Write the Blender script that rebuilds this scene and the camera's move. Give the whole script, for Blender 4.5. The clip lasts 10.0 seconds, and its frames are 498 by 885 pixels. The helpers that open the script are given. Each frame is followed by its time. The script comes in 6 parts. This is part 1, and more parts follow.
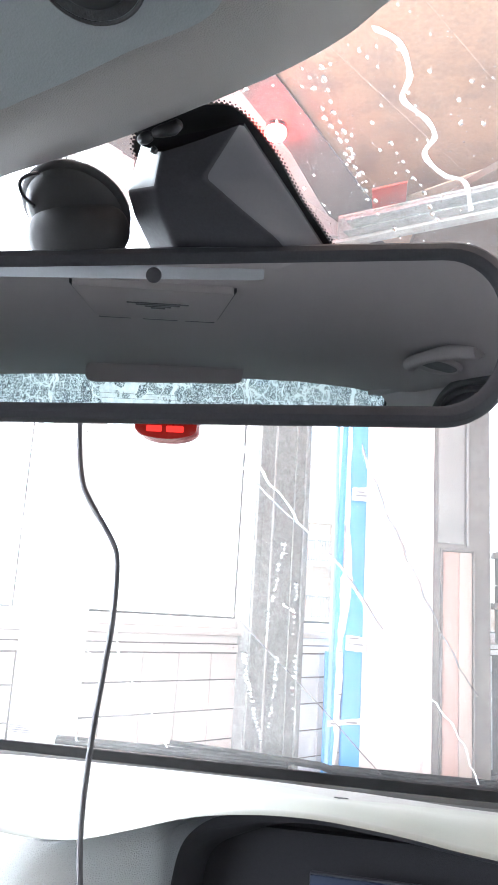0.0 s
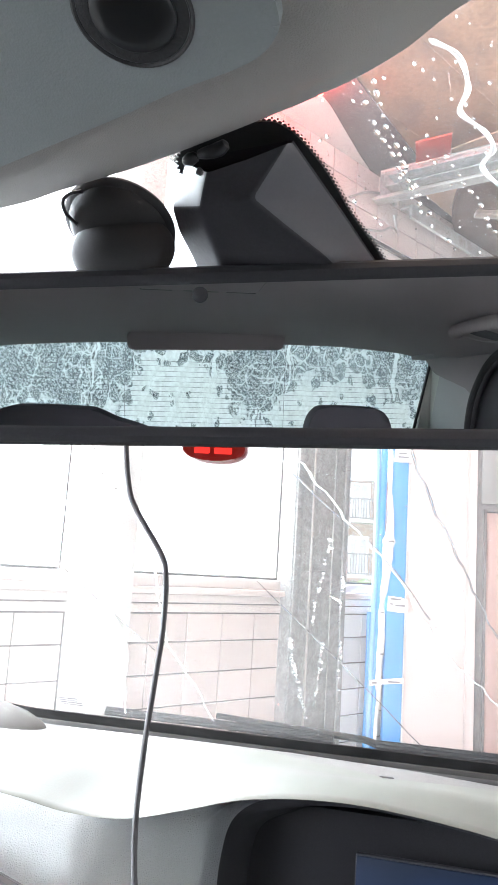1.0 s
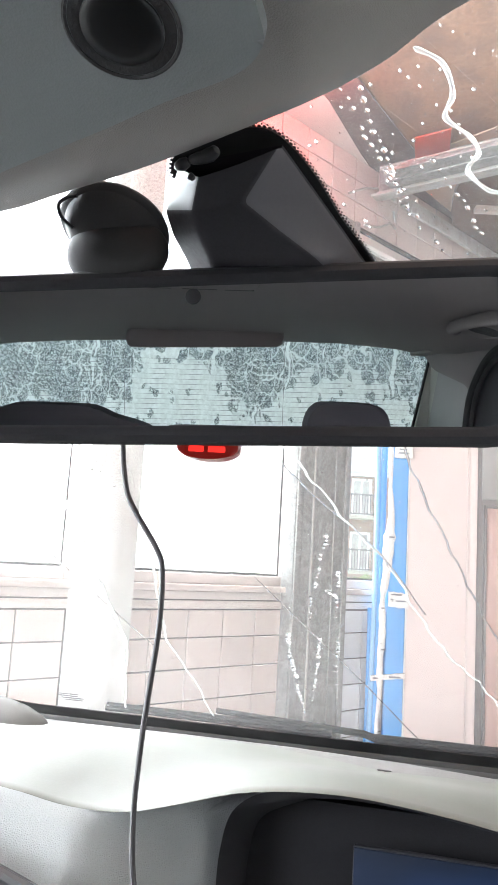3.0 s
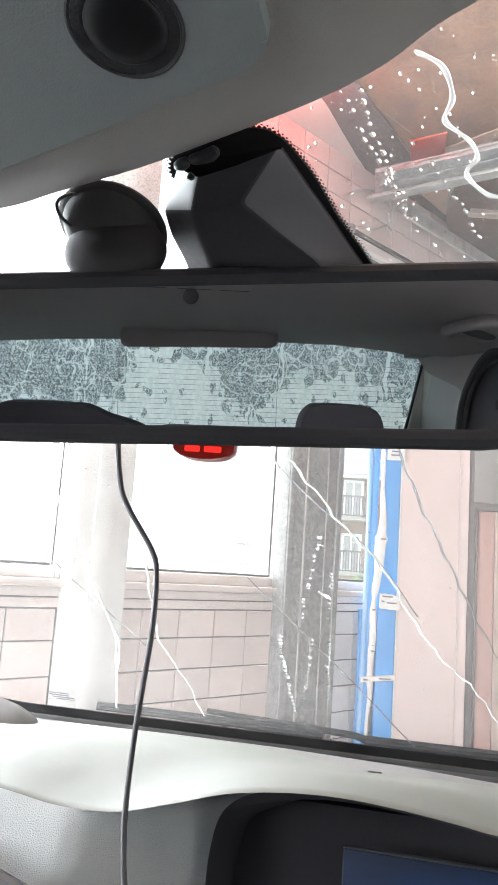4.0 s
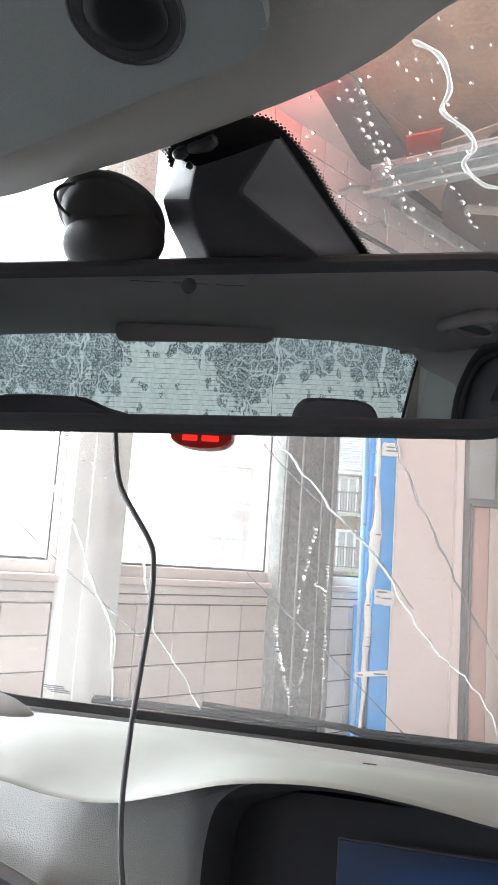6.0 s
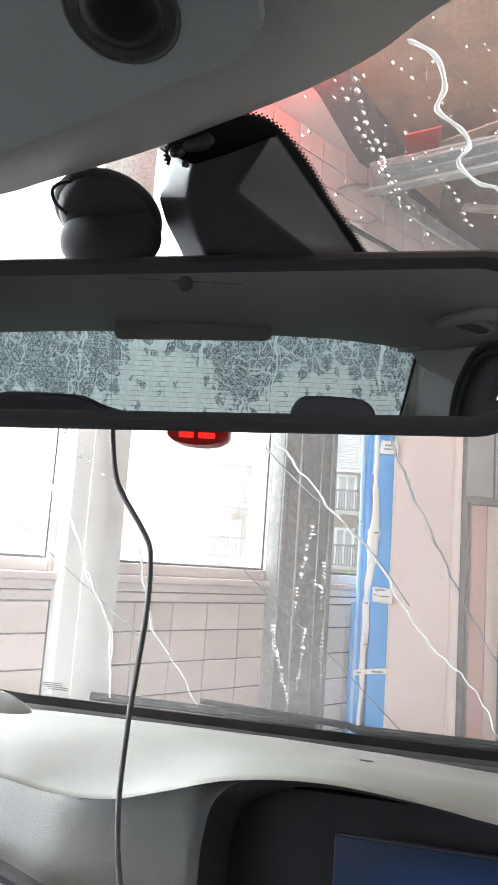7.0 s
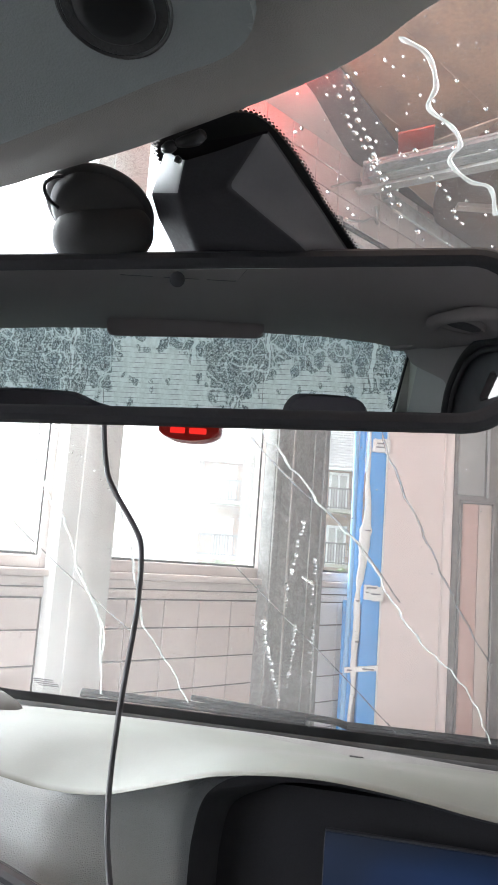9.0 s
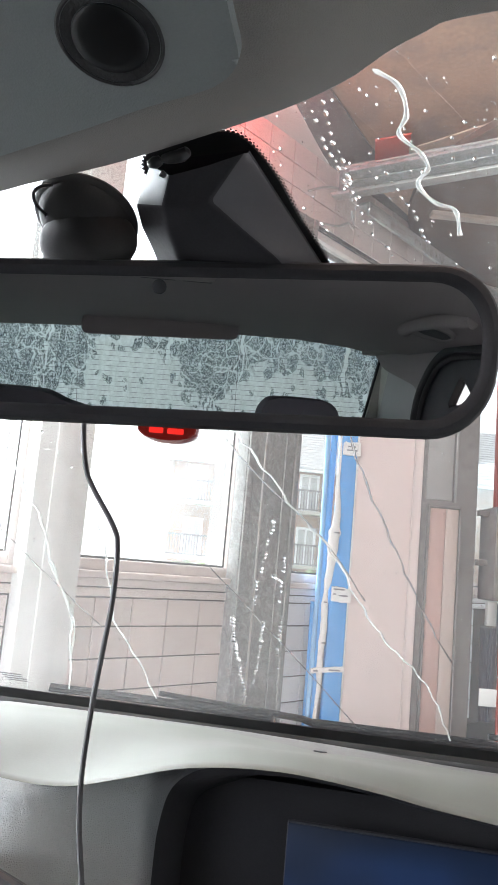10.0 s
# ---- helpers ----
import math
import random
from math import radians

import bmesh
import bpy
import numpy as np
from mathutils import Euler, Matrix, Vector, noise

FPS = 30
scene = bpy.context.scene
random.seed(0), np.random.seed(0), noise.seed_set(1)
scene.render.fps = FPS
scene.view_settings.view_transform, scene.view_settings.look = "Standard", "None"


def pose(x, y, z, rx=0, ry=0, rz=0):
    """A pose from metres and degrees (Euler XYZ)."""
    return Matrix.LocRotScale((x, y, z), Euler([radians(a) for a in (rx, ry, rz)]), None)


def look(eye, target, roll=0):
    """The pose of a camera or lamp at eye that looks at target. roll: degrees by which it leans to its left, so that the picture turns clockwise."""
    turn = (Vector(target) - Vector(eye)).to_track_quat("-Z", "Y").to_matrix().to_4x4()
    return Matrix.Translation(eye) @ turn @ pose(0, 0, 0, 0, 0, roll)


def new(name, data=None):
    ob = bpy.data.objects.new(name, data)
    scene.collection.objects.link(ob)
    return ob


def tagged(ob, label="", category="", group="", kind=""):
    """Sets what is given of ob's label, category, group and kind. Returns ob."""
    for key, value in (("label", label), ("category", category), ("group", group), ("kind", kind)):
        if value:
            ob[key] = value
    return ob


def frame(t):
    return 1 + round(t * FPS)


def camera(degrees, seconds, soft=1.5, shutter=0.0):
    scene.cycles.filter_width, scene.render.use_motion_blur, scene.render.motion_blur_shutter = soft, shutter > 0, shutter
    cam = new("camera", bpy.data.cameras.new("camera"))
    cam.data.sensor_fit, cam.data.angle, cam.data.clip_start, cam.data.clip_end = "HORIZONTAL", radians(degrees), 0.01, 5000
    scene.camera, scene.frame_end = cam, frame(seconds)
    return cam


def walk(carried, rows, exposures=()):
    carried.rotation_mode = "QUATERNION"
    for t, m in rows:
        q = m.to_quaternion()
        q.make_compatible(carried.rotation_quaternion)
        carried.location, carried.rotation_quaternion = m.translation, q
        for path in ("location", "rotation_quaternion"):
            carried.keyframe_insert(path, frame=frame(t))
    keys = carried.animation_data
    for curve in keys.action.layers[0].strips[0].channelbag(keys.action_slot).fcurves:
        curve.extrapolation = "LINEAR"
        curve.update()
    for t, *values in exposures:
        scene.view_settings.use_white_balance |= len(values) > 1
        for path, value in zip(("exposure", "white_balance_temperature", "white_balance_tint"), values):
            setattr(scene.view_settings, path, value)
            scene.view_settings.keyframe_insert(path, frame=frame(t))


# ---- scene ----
cam = camera(35.1, 10.0, soft=1.4)
PATH = [
    (0.0, look((0.1164, -0.2950, 1.1774), (-0.3189, 1.6102, 1.6027), 3.54)),
    (0.5, look((0.1131, -0.2997, 1.1962), (-0.3535, 1.6064, 1.5820), 3.57)),
    (1.0, look((0.1110, -0.2961, 1.2063), (-0.4226, 1.6057, 1.5199), 3.63)),
    (1.5, look((0.1139, -0.2983, 1.2102), (-0.4296, 1.6022, 1.5148), 3.14)),
    (2.0, look((0.1150, -0.2981, 1.2062), (-0.4307, 1.6024, 1.5068), 3.34)),
    (2.5, look((0.1170, -0.3011, 1.2062), (-0.4245, 1.6003, 1.5087), 3.24)),
    (4.0, look((0.1150, -0.3031, 1.2060), (-0.4026, 1.6042, 1.5132), 3.91)),
    (4.5, look((0.1180, -0.3031, 1.2051), (-0.3778, 1.6099, 1.5128), 3.49)),
    (5.0, look((0.1160, -0.3050, 1.2040), (-0.3847, 1.6068, 1.5106), 4.00)),
    (5.5, look((0.1140, -0.3040, 1.2030), (-0.3917, 1.6072, 1.5055), 4.00)),
    (7.0, look((0.1160, -0.3060, 1.2019), (-0.3853, 1.6078, 1.4955), 3.99)),
    (7.5, look((0.1160, -0.3059, 1.2009), (-0.3802, 1.6093, 1.4936), 4.09)),
    (8.0, look((0.1160, -0.3060, 1.2019), (-0.3765, 1.6105, 1.4928), 4.08)),
    (8.5, look((0.1160, -0.3059, 1.2009), (-0.3743, 1.6111, 1.4918), 4.08)),
    (9.0, look((0.1170, -0.3069, 1.2009), (-0.3656, 1.6123, 1.4901), 4.17)),
    (9.5, look((0.1180, -0.3209, 1.1994), (-0.3315, 1.6054, 1.4952), 4.74)),
    (10.0, look((0.1200, -0.3258, 1.1982), (-0.2923, 1.6086, 1.4947), 5.10)),
]

EXPO = [(0.0, 3.8, 5900, 10), (0.4, 3.66, 5950, 10), (1.0, 3.5, 6050, 10), (1.5, 3.4, 6150, 10), (2.7, 3.28, 6200, 10), (4.0, 3.04, 6250, 10), (5.5, 2.85, 6250, 10),
        (7.0, 2.74, 6250, 10), (10.0, 2.7, 6200, 10)]
walk(cam, PATH, EXPO)

# ---- daylight: overcast sky, soft sun ----
world = bpy.data.worlds.new("overcast")
scene.world = world
world.use_nodes = True
wn, wl = world.node_tree.nodes, world.node_tree.links
wn.clear()
sky = wn.new("ShaderNodeTexSky")
sky.sky_type = "NISHITA"
sky.sun_disc = False
sky.sun_elevation, sky.sun_rotation = radians(48), radians(-70)
sky.air_density, sky.dust_density = 1.0, 4.0
hs = wn.new("ShaderNodeHueSaturation")
hs.inputs["Saturation"].default_value = 0.35
bg = wn.new("ShaderNodeBackground")
bg.inputs["Strength"].default_value = 0.15
wo = wn.new("ShaderNodeOutputWorld")
wl.new(sky.outputs[0], hs.inputs["Color"])
wl.new(hs.outputs[0], bg.inputs["Color"])
wl.new(bg.outputs[0], wo.inputs["Surface"])

sun_data = bpy.data.lights.new("sun", "SUN")
sun_data.energy, sun_data.angle, sun_data.color = 1.5, radians(12), (1.0, 0.985, 0.96)
sun = new("sun", sun_data)
sun.matrix_world = look((-8, 6, 10), (0, 0.5, 0.5))

# building frame: x along the tiled wall, y outward through it, room at y < 0
WALL_TURN = radians(30.2)
B = Matrix(((math.sin(WALL_TURN), -math.cos(WALL_TURN), 0, -0.913),
            (math.cos(WALL_TURN), math.sin(WALL_TURN), 0, 4.133),
            (0, 0, 1, 0), (0, 0, 0, 1)))
# frame of the partition that faces the car: x to the right, y ahead
FRONT_TURN = radians(14.8)
PF = Matrix.Translation((0.114, -0.304, 0)) @ Matrix.Rotation(FRONT_TURN, 4, "Z")


def sky_fill(name, m, w, h, power):
    data = bpy.data.lights.new(name, "AREA")
    data.shape, data.size, data.size_y = "RECTANGLE", w, h
    data.energy, data.color = power, (0.95, 0.98, 1.0)
    ob = new(name, data)
    ob.matrix_world = m
    return ob


def facing(m, x, y, z, tx, ty, tz):
    return look(m @ Vector((x, y, z)), m @ Vector((tx, ty, tz)))


# area lamps added to strengthen daylight; entrance and first window are unseen
sky_fill("sky_fill_entrance", facing(B, -8.9, -3.0, 2.0, 0, -3.0, 1.6), 5.6, 3.4, 90)
sky_fill("sky_fill_window", facing(B, -5.95, 0.20, 2.05, -5.95, -3, 1.7), 3.2, 1.8, 200)
sky_fill("sky_fill_window", facing(B, -2.65, 0.20, 2.25, -2.65, -3, 1.7), 2.4, 2.1, 45)


# ---- building helpers ----
WM = {}


def thing(name, label="", category="", group="", kind="", at=None):
    ob = new(name)
    m = at.copy() if at else Matrix()
    ob.matrix_world = m
    ob.empty_display_size = 0.05
    WM[ob.name] = m
    return tagged(ob, label, category, group, kind)


def finish(bm, name, material, smooth=True, angle=35):
    me = bpy.data.meshes.new(name)
    bmesh.ops.recalc_face_normals(bm, faces=bm.faces)
    if smooth:
        for f in bm.faces:
            f.smooth = True
        for e in bm.edges:
            if len(e.link_faces) == 2 and e.calc_face_angle(0) > radians(angle):
                e.smooth = False
    bm.to_mesh(me)
    bm.free()
    me.materials.append(material)
    return me


def part(name, bm, material, parent, label="", smooth=True, kind=""):
    """bm is in world coordinates."""
    inv = WM[parent.name].inverted()
    bm.transform(inv)
    ob = new(name, finish(bm, name, material, smooth))
    ob.parent = parent
    WM[ob.name] = WM[parent.name]
    return tagged(ob, label, kind=kind)


def solo(name, bm, material, label="", category="", group="", kind="", smooth=True):
    ob = new(name, finish(bm, name, material, smooth))
    WM[ob.name] = Matrix()
    return tagged(ob, label, category, group, kind)


def box(bm, lo, hi, m=None, bevel=0.0, seg=2):
    c = [(a + b) / 2 for a, b in zip(lo, hi)]
    s = [abs(b - a) for a, b in zip(lo, hi)]
    mm = (m or Matrix()) @ Matrix.Translation(c) @ Matrix.Diagonal((*s, 1))
    r = bmesh.ops.create_cube(bm, size=1, matrix=mm)
    if bevel:
        es = list({e for v in r["verts"] for e in v.link_edges})
        bmesh.ops.bevel(bm, geom=es, offset=bevel, segments=seg, affect="EDGES", profile=0.5)
    return bm


def boxes(items, m=None, bevel=0.0):
    bm = bmesh.new()
    for lo, hi in items:
        box(bm, lo, hi, m, bevel)
    return bm


def one_box(lo, hi, m=None, bevel=0.0, seg=2):
    return box(bmesh.new(), lo, hi, m, bevel, seg)


def smooth_line(pts, n=6):
    """Catmull-Rom through the points."""
    p = [Vector(q) for q in pts]
    p = [2 * p[0] - p[1]] + p + [2 * p[-1] - p[-2]]
    out = []
    for i in range(1, len(p) - 2):
        a, b, c, d = p[i - 1:i + 3]
        for k in range(n):
            t = k / n
            out.append(0.5 * ((2 * b) + (c - a) * t + (2 * a - 5 * b + 4 * c - d) * t * t + (3 * b - a - 3 * c + d) * t ** 3))
    out.append(p[-2])
    return out


def tube(bm, pts, r, n=10, flat=None, cap=True):
    """A tube along pts; r a number or one per point; flat: (normal, factor) squashes it along normal."""
    rings = []
    up = Vector((0.3, 0.2, 1)).normalized()
    for i, p in enumerate(pts):
        t = (pts[min(i + 1, len(pts) - 1)] - pts[max(i - 1, 0)]).normalized()
        if flat:
            b = Vector(flat[0]).normalized()
            a = t.cross(b).normalized()
            k = flat[1]
        else:
            a = t.cross(up).normalized()
            b = t.cross(a).normalized()
            k = 1
        rr = r[i] if hasattr(r, "__len__") else r
        rings.append([bm.verts.new(p + a * math.cos(q) * rr + b * math.sin(q) * rr * k) for q in (2 * math.pi * j / n for j in range(n))])
    skin(bm, rings, True)
    if cap:
        bm.faces.new(rings[0])
        bm.faces.new(rings[-1])
    return bm


def skin(bm, rings, closed):
    for a, b in zip(rings, rings[1:]):
        m = len(a)
        for j in range(m if closed else m - 1):
            k = (j + 1) % m
            bm.faces.new((a[j], a[k], b[k], b[j]))


def grid(bm, rows):
    vs = [[bm.verts.new(p) for p in row] for row in rows]
    skin(bm, vs, False)
    return vs


def thicken(bm, d):
    """Gives an open sheet a thickness d against its normals."""
    bmesh.ops.recalc_face_normals(bm, faces=bm.faces)
    bmesh.ops.solidify(bm, geom=list(bm.faces), thickness=d)
    return bm


def slab(poly, m, lo, hi, bevel=0.0, seg=2, bm=None):
    """The polygon (x, y) raised from lo to hi along the z of m."""
    bm = bm or bmesh.new()
    a = [bm.verts.new(m @ Vector((x, y, lo))) for x, y in poly]
    b = [bm.verts.new(m @ Vector((x, y, hi))) for x, y in poly]
    f1, f2 = bm.faces.new(a[::-1]), bm.faces.new(b)
    n = len(a)
    for i in range(n):
        bm.faces.new((a[i], a[(i + 1) % n], b[(i + 1) % n], b[i]))
    if bevel:
        es = list(set(f1.edges) | set(f2.edges))
        bmesh.ops.bevel(bm, geom=es, offset=bevel, segments=seg, affect="EDGES", profile=0.5)
    return bm


def round_rect(x0, y0, x1, y1, r, n=6):
    out = []
    for cx, cy, a0 in ((x1 - r, y1 - r, 0), (x0 + r, y1 - r, 90), (x0 + r, y0 + r, 180), (x1 - r, y0 + r, 270)):
        for i in range(n + 1):
            a = radians(a0 + 90 * i / n)
            out.append((cx + r * math.cos(a), cy + r * math.sin(a)))
    return out


def lathe(profile, m, n=32, bm=None):
    """Turns (radius, height) points round the z of m."""
    bm = bm or bmesh.new()
    rings = [[bm.verts.new(m @ Vector((r * math.cos(a), r * math.sin(a), h))) for a in (2 * math.pi * j / n for j in range(n))] for r, h in profile]
    skin(bm, rings, True)
    bm.faces.new(rings[0])
    bm.faces.new(rings[-1])
    return bm


def lerp(table, x):
    """Straight interpolation in a table of (x, value)."""
    if x <= table[0][0]:
        return table[0][1]
    for (a, p), (b, q) in zip(table, table[1:]):
        if x <= b:
            return p + (q - p) * (x - a) / (b - a)
    return table[-1][1]


# ---- materials ----
def nodes_of(name):
    m = bpy.data.materials.new(name)
    m.use_nodes = True
    nt = m.node_tree
    return m, nt.nodes, nt.links, nt.nodes["Principled BSDF"]


def surface(name, color, rough=0.5, metal=0.0, grain=200.0, stain=3.0, vary=0.12, bump=0.1, bump_scale=None, spec=0.5, per_piece=0.0, coat=0.0, dirt=None, dirt_amount=0.0, bump_kind="noise"):
    """Painted or moulded surface: colour with grain and stains at two scales, uneven gloss and fine relief."""
    m, N, L, p = nodes_of(name)
    tc = N.new("ShaderNodeTexCoord")
    n1 = N.new("ShaderNodeTexNoise")
    n1.inputs["Scale"].default_value, n1.inputs["Detail"].default_value = stain, 6
    n2 = N.new("ShaderNodeTexNoise")
    n2.inputs["Scale"].default_value, n2.inputs["Detail"].default_value = grain, 3
    L.new(tc.outputs["Object"], n1.inputs["Vector"])
    L.new(tc.outputs["Object"], n2.inputs["Vector"])
    add = N.new("ShaderNodeMath")
    add.operation = "ADD"
    L.new(n1.outputs["Fac"], add.inputs[0])
    L.new(n2.outputs["Fac"], add.inputs[1])
    mr = N.new("ShaderNodeMapRange")
    mr.inputs["From Min"].default_value, mr.inputs["From Max"].default_value = 0.6, 1.4
    mr.inputs["To Min"].default_value, mr.inputs["To Max"].default_value = 1 - vary, 1 + vary
    L.new(add.outputs[0], mr.inputs["Value"])
    val = mr.outputs[0]
    if per_piece:
        oi = N.new("ShaderNodeObjectInfo")
        mr2 = N.new("ShaderNodeMapRange")
        mr2.inputs["To Min"].default_value, mr2.inputs["To Max"].default_value = 1 - per_piece, 1 + per_piece
        L.new(oi.outputs["Random"], mr2.inputs["Value"])
        mul = N.new("ShaderNodeMath")
        mul.operation = "MULTIPLY"
        L.new(val, mul.inputs[0])
        L.new(mr2.outputs[0], mul.inputs[1])
        val = mul.outputs[0]
    mix = N.new("ShaderNodeVectorMath")
    mix.operation = "SCALE"
    mix.inputs[0].default_value = color
    L.new(val, mix.inputs["Scale"])
    out = mix.outputs[0]
    if dirt:
        n3 = N.new("ShaderNodeTexNoise")
        n3.inputs["Scale"].default_value, n3.inputs["Detail"].default_value = stain * 2.3, 8
        L.new(tc.outputs["Object"], n3.inputs["Vector"])
        cr = N.new("ShaderNodeMapRange")
        cr.inputs["From Min"].default_value, cr.inputs["From Max"].default_value = 0.48, 0.7
        cr.inputs["To Max"].default_value = dirt_amount
        L.new(n3.outputs["Fac"], cr.inputs["Value"])
        mx = N.new("ShaderNodeMix")
        mx.data_type = "RGBA"
        mx.inputs["B"].default_value = (*dirt, 1)
        L.new(cr.outputs[0], mx.inputs["Factor"])
        L.new(out, mx.inputs["A"])
        out = mx.outputs["Result"]
    L.new(out, p.inputs["Base Color"])
    rr = N.new("ShaderNodeMapRange")
    rr.inputs["From Min"].default_value, rr.inputs["From Max"].default_value = 0.3, 0.7
    rr.inputs["To Min"].default_value, rr.inputs["To Max"].default_value = max(0.02, rough * 0.85), min(1, rough * 1.15)
    L.new(n1.outputs["Fac"], rr.inputs["Value"])
    L.new(rr.outputs[0], p.inputs["Roughness"])
    p.inputs["Metallic"].default_value = metal
    p.inputs["Specular IOR Level"].default_value = spec
    p.inputs["Coat Weight"].default_value = coat
    if bump:
        b = N.new("ShaderNodeBump")
        b.inputs["Strength"].default_value, b.inputs["Distance"].default_value = bump, 0.002
        src = n2.outputs["Fac"]
        if bump_scale:
            if bump_kind == "leather":
                n4 = N.new("ShaderNodeTexVoronoi")
                n4.feature = "SMOOTH_F1"
                n4.inputs["Scale"].default_value = bump_scale
                src = n4.outputs["Distance"]
            else:
                n4 = N.new("ShaderNodeTexNoise")
                n4.inputs["Scale"].default_value = bump_scale
                src = n4.outputs["Fac"]
            L.new(tc.outputs["Object"], n4.inputs["Vector"])
        L.new(src, b.inputs["Height"])
        L.new(b.outputs[0], p.inputs["Normal"])
    return m


def thin_glass(name, tint=(0.92, 0.96, 0.94), gloss=1.0, film=0.0, film_scale=25.0, grain=0.0):
    """A pane: clear with a Fresnel reflection and an uneven film of fine moisture."""
    m, N, L, p = nodes_of(name)
    N.remove(p)
    out = N["Material Output"]
    tr = N.new("ShaderNodeBsdfTransparent")
    tr.inputs["Color"].default_value = (*tint, 1)
    tl = N.new("ShaderNodeBsdfTranslucent")
    tl.inputs["Color"].default_value = (0.93, 0.93, 0.93, 1)
    tc = N.new("ShaderNodeTexCoord")
    n1 = N.new("ShaderNodeTexNoise")
    n1.inputs["Scale"].default_value, n1.inputs["Detail"].default_value = film_scale, 8
    n1.inputs["Roughness"].default_value = 0.7
    L.new(tc.outputs["Object"], n1.inputs["Vector"])
    mr = N.new("ShaderNodeMapRange")
    mr.inputs["From Min"].default_value, mr.inputs["From Max"].default_value = 0.3, 0.7
    mr.inputs["To Min"].default_value, mr.inputs["To Max"].default_value = film * 0.6, film * 1.4
    L.new(n1.outputs["Fac"], mr.inputs["Value"])
    fac = mr.outputs[0]
    if grain:
        xyz = N.new("ShaderNodeSeparateXYZ")
        L.new(tc.outputs["Object"], xyz.inputs[0])
        # running water keeps the foot of the pane clear
        foot = N.new("ShaderNodeMapRange")
        foot.inputs["From Min"].default_value, foot.inputs["From Max"].default_value = 0.02, 0.14
        foot.inputs["To Min"].default_value = 0.15
        L.new(xyz.outputs["Y"], foot.inputs["Value"])
        fm = N.new("ShaderNodeMath")
        fm.operation = "MULTIPLY"
        L.new(fac, fm.inputs[0])
        L.new(foot.outputs[0], fm.inputs[1])
        fac = fm.outputs[0]
        # specks of mist, thicker on the side that the wipers leave out
        n2 = N.new("ShaderNodeTexNoise")
        n2.inputs["Scale"].default_value, n2.inputs["Detail"].default_value = 620, 1
        L.new(tc.outputs["Object"], n2.inputs["Vector"])
        sp = N.new("ShaderNodeMapRange")
        sp.inputs["From Min"].default_value, sp.inputs["From Max"].default_value = 0.56, 0.61
        sp.inputs["To Max"].default_value = grain
        L.new(n2.outputs["Fac"], sp.inputs["Value"])
        side = N.new("ShaderNodeMapRange")
        side.inputs["From Min"].default_value, side.inputs["From Max"].default_value = 0.06, -0.26
        side.inputs["To Min"].default_value = 0.12
        L.new(xyz.outputs["X"], side.inputs["Value"])
        mm = N.new("ShaderNodeMath")
        mm.operation = "MULTIPLY_ADD"
        L.new(sp.outputs[0], mm.inputs[0])
        L.new(side.outputs[0], mm.inputs[1])
        L.new(fac, mm.inputs[2])
        fac = mm.outputs[0]
        # darker specks in the tint stand in for light bent away by droplets
        mp = N.new("ShaderNodeMapping")
        mp.inputs["Location"].default_value = (3.1, 1.7, 0)
        L.new(tc.outputs["Object"], mp.inputs["Vector"])
        n3 = N.new("ShaderNodeTexNoise")
        n3.inputs["Scale"].default_value, n3.inputs["Detail"].default_value = 760, 1
        L.new(mp.outputs[0], n3.inputs["Vector"])
        dk = N.new("ShaderNodeMapRange")
        dk.inputs["From Min"].default_value, dk.inputs["From Max"].default_value = 0.53, 0.62
        dk.inputs["To Max"].default_value = 0.36
        L.new(n3.outputs["Fac"], dk.inputs["Value"])
        dm = N.new("ShaderNodeMath")
        dm.operation = "MULTIPLY"
        L.new(dk.outputs[0], dm.inputs[0])
        L.new(side.outputs[0], dm.inputs[1])
        tm = N.new("ShaderNodeMix")
        tm.data_type = "RGBA"
        tm.inputs["A"].default_value = (*tint, 1)
        tm.inputs["B"].default_value = (0.3, 0.31, 0.31, 1)
        L.new(dm.outputs[0], tm.inputs["Factor"])
        L.new(tm.outputs["Result"], tr.inputs["Color"])
    base = N.new("ShaderNodeMixShader")
    L.new(fac, base.inputs["Fac"])
    L.new(tr.outputs[0], base.inputs[1])
    L.new(tl.outputs[0], base.inputs[2])
    gl = N.new("ShaderNodeBsdfGlossy")
    gl.inputs["Roughness"].default_value = 0.03
    fr = N.new("ShaderNodeFresnel")
    fr.inputs["IOR"].default_value = 1.33
    mu = N.new("ShaderNodeMath")
    mu.operation = "MULTIPLY"
    mu.inputs[1].default_value = gloss
    mx = N.new("ShaderNodeMixShader")
    L.new(fr.outputs[0], mu.inputs[0])
    L.new(mu.outputs[0], mx.inputs["Fac"])
    L.new(base.outputs[0], mx.inputs[1])
    L.new(gl.outputs[0], mx.inputs[2])
    L.new(mx.outputs[0], out.inputs["Surface"])
    return m


def glow(name, color, strength, base=(0.3, 0.02, 0.02)):
    m, N, L, p = nodes_of(name)
    p.inputs["Base Color"].default_value = (*base, 1)
    p.inputs["Emission Color"].default_value = (*color, 1)
    p.inputs["Emission Strength"].default_value = strength
    p.inputs["Roughness"].default_value = 0.25
    return m


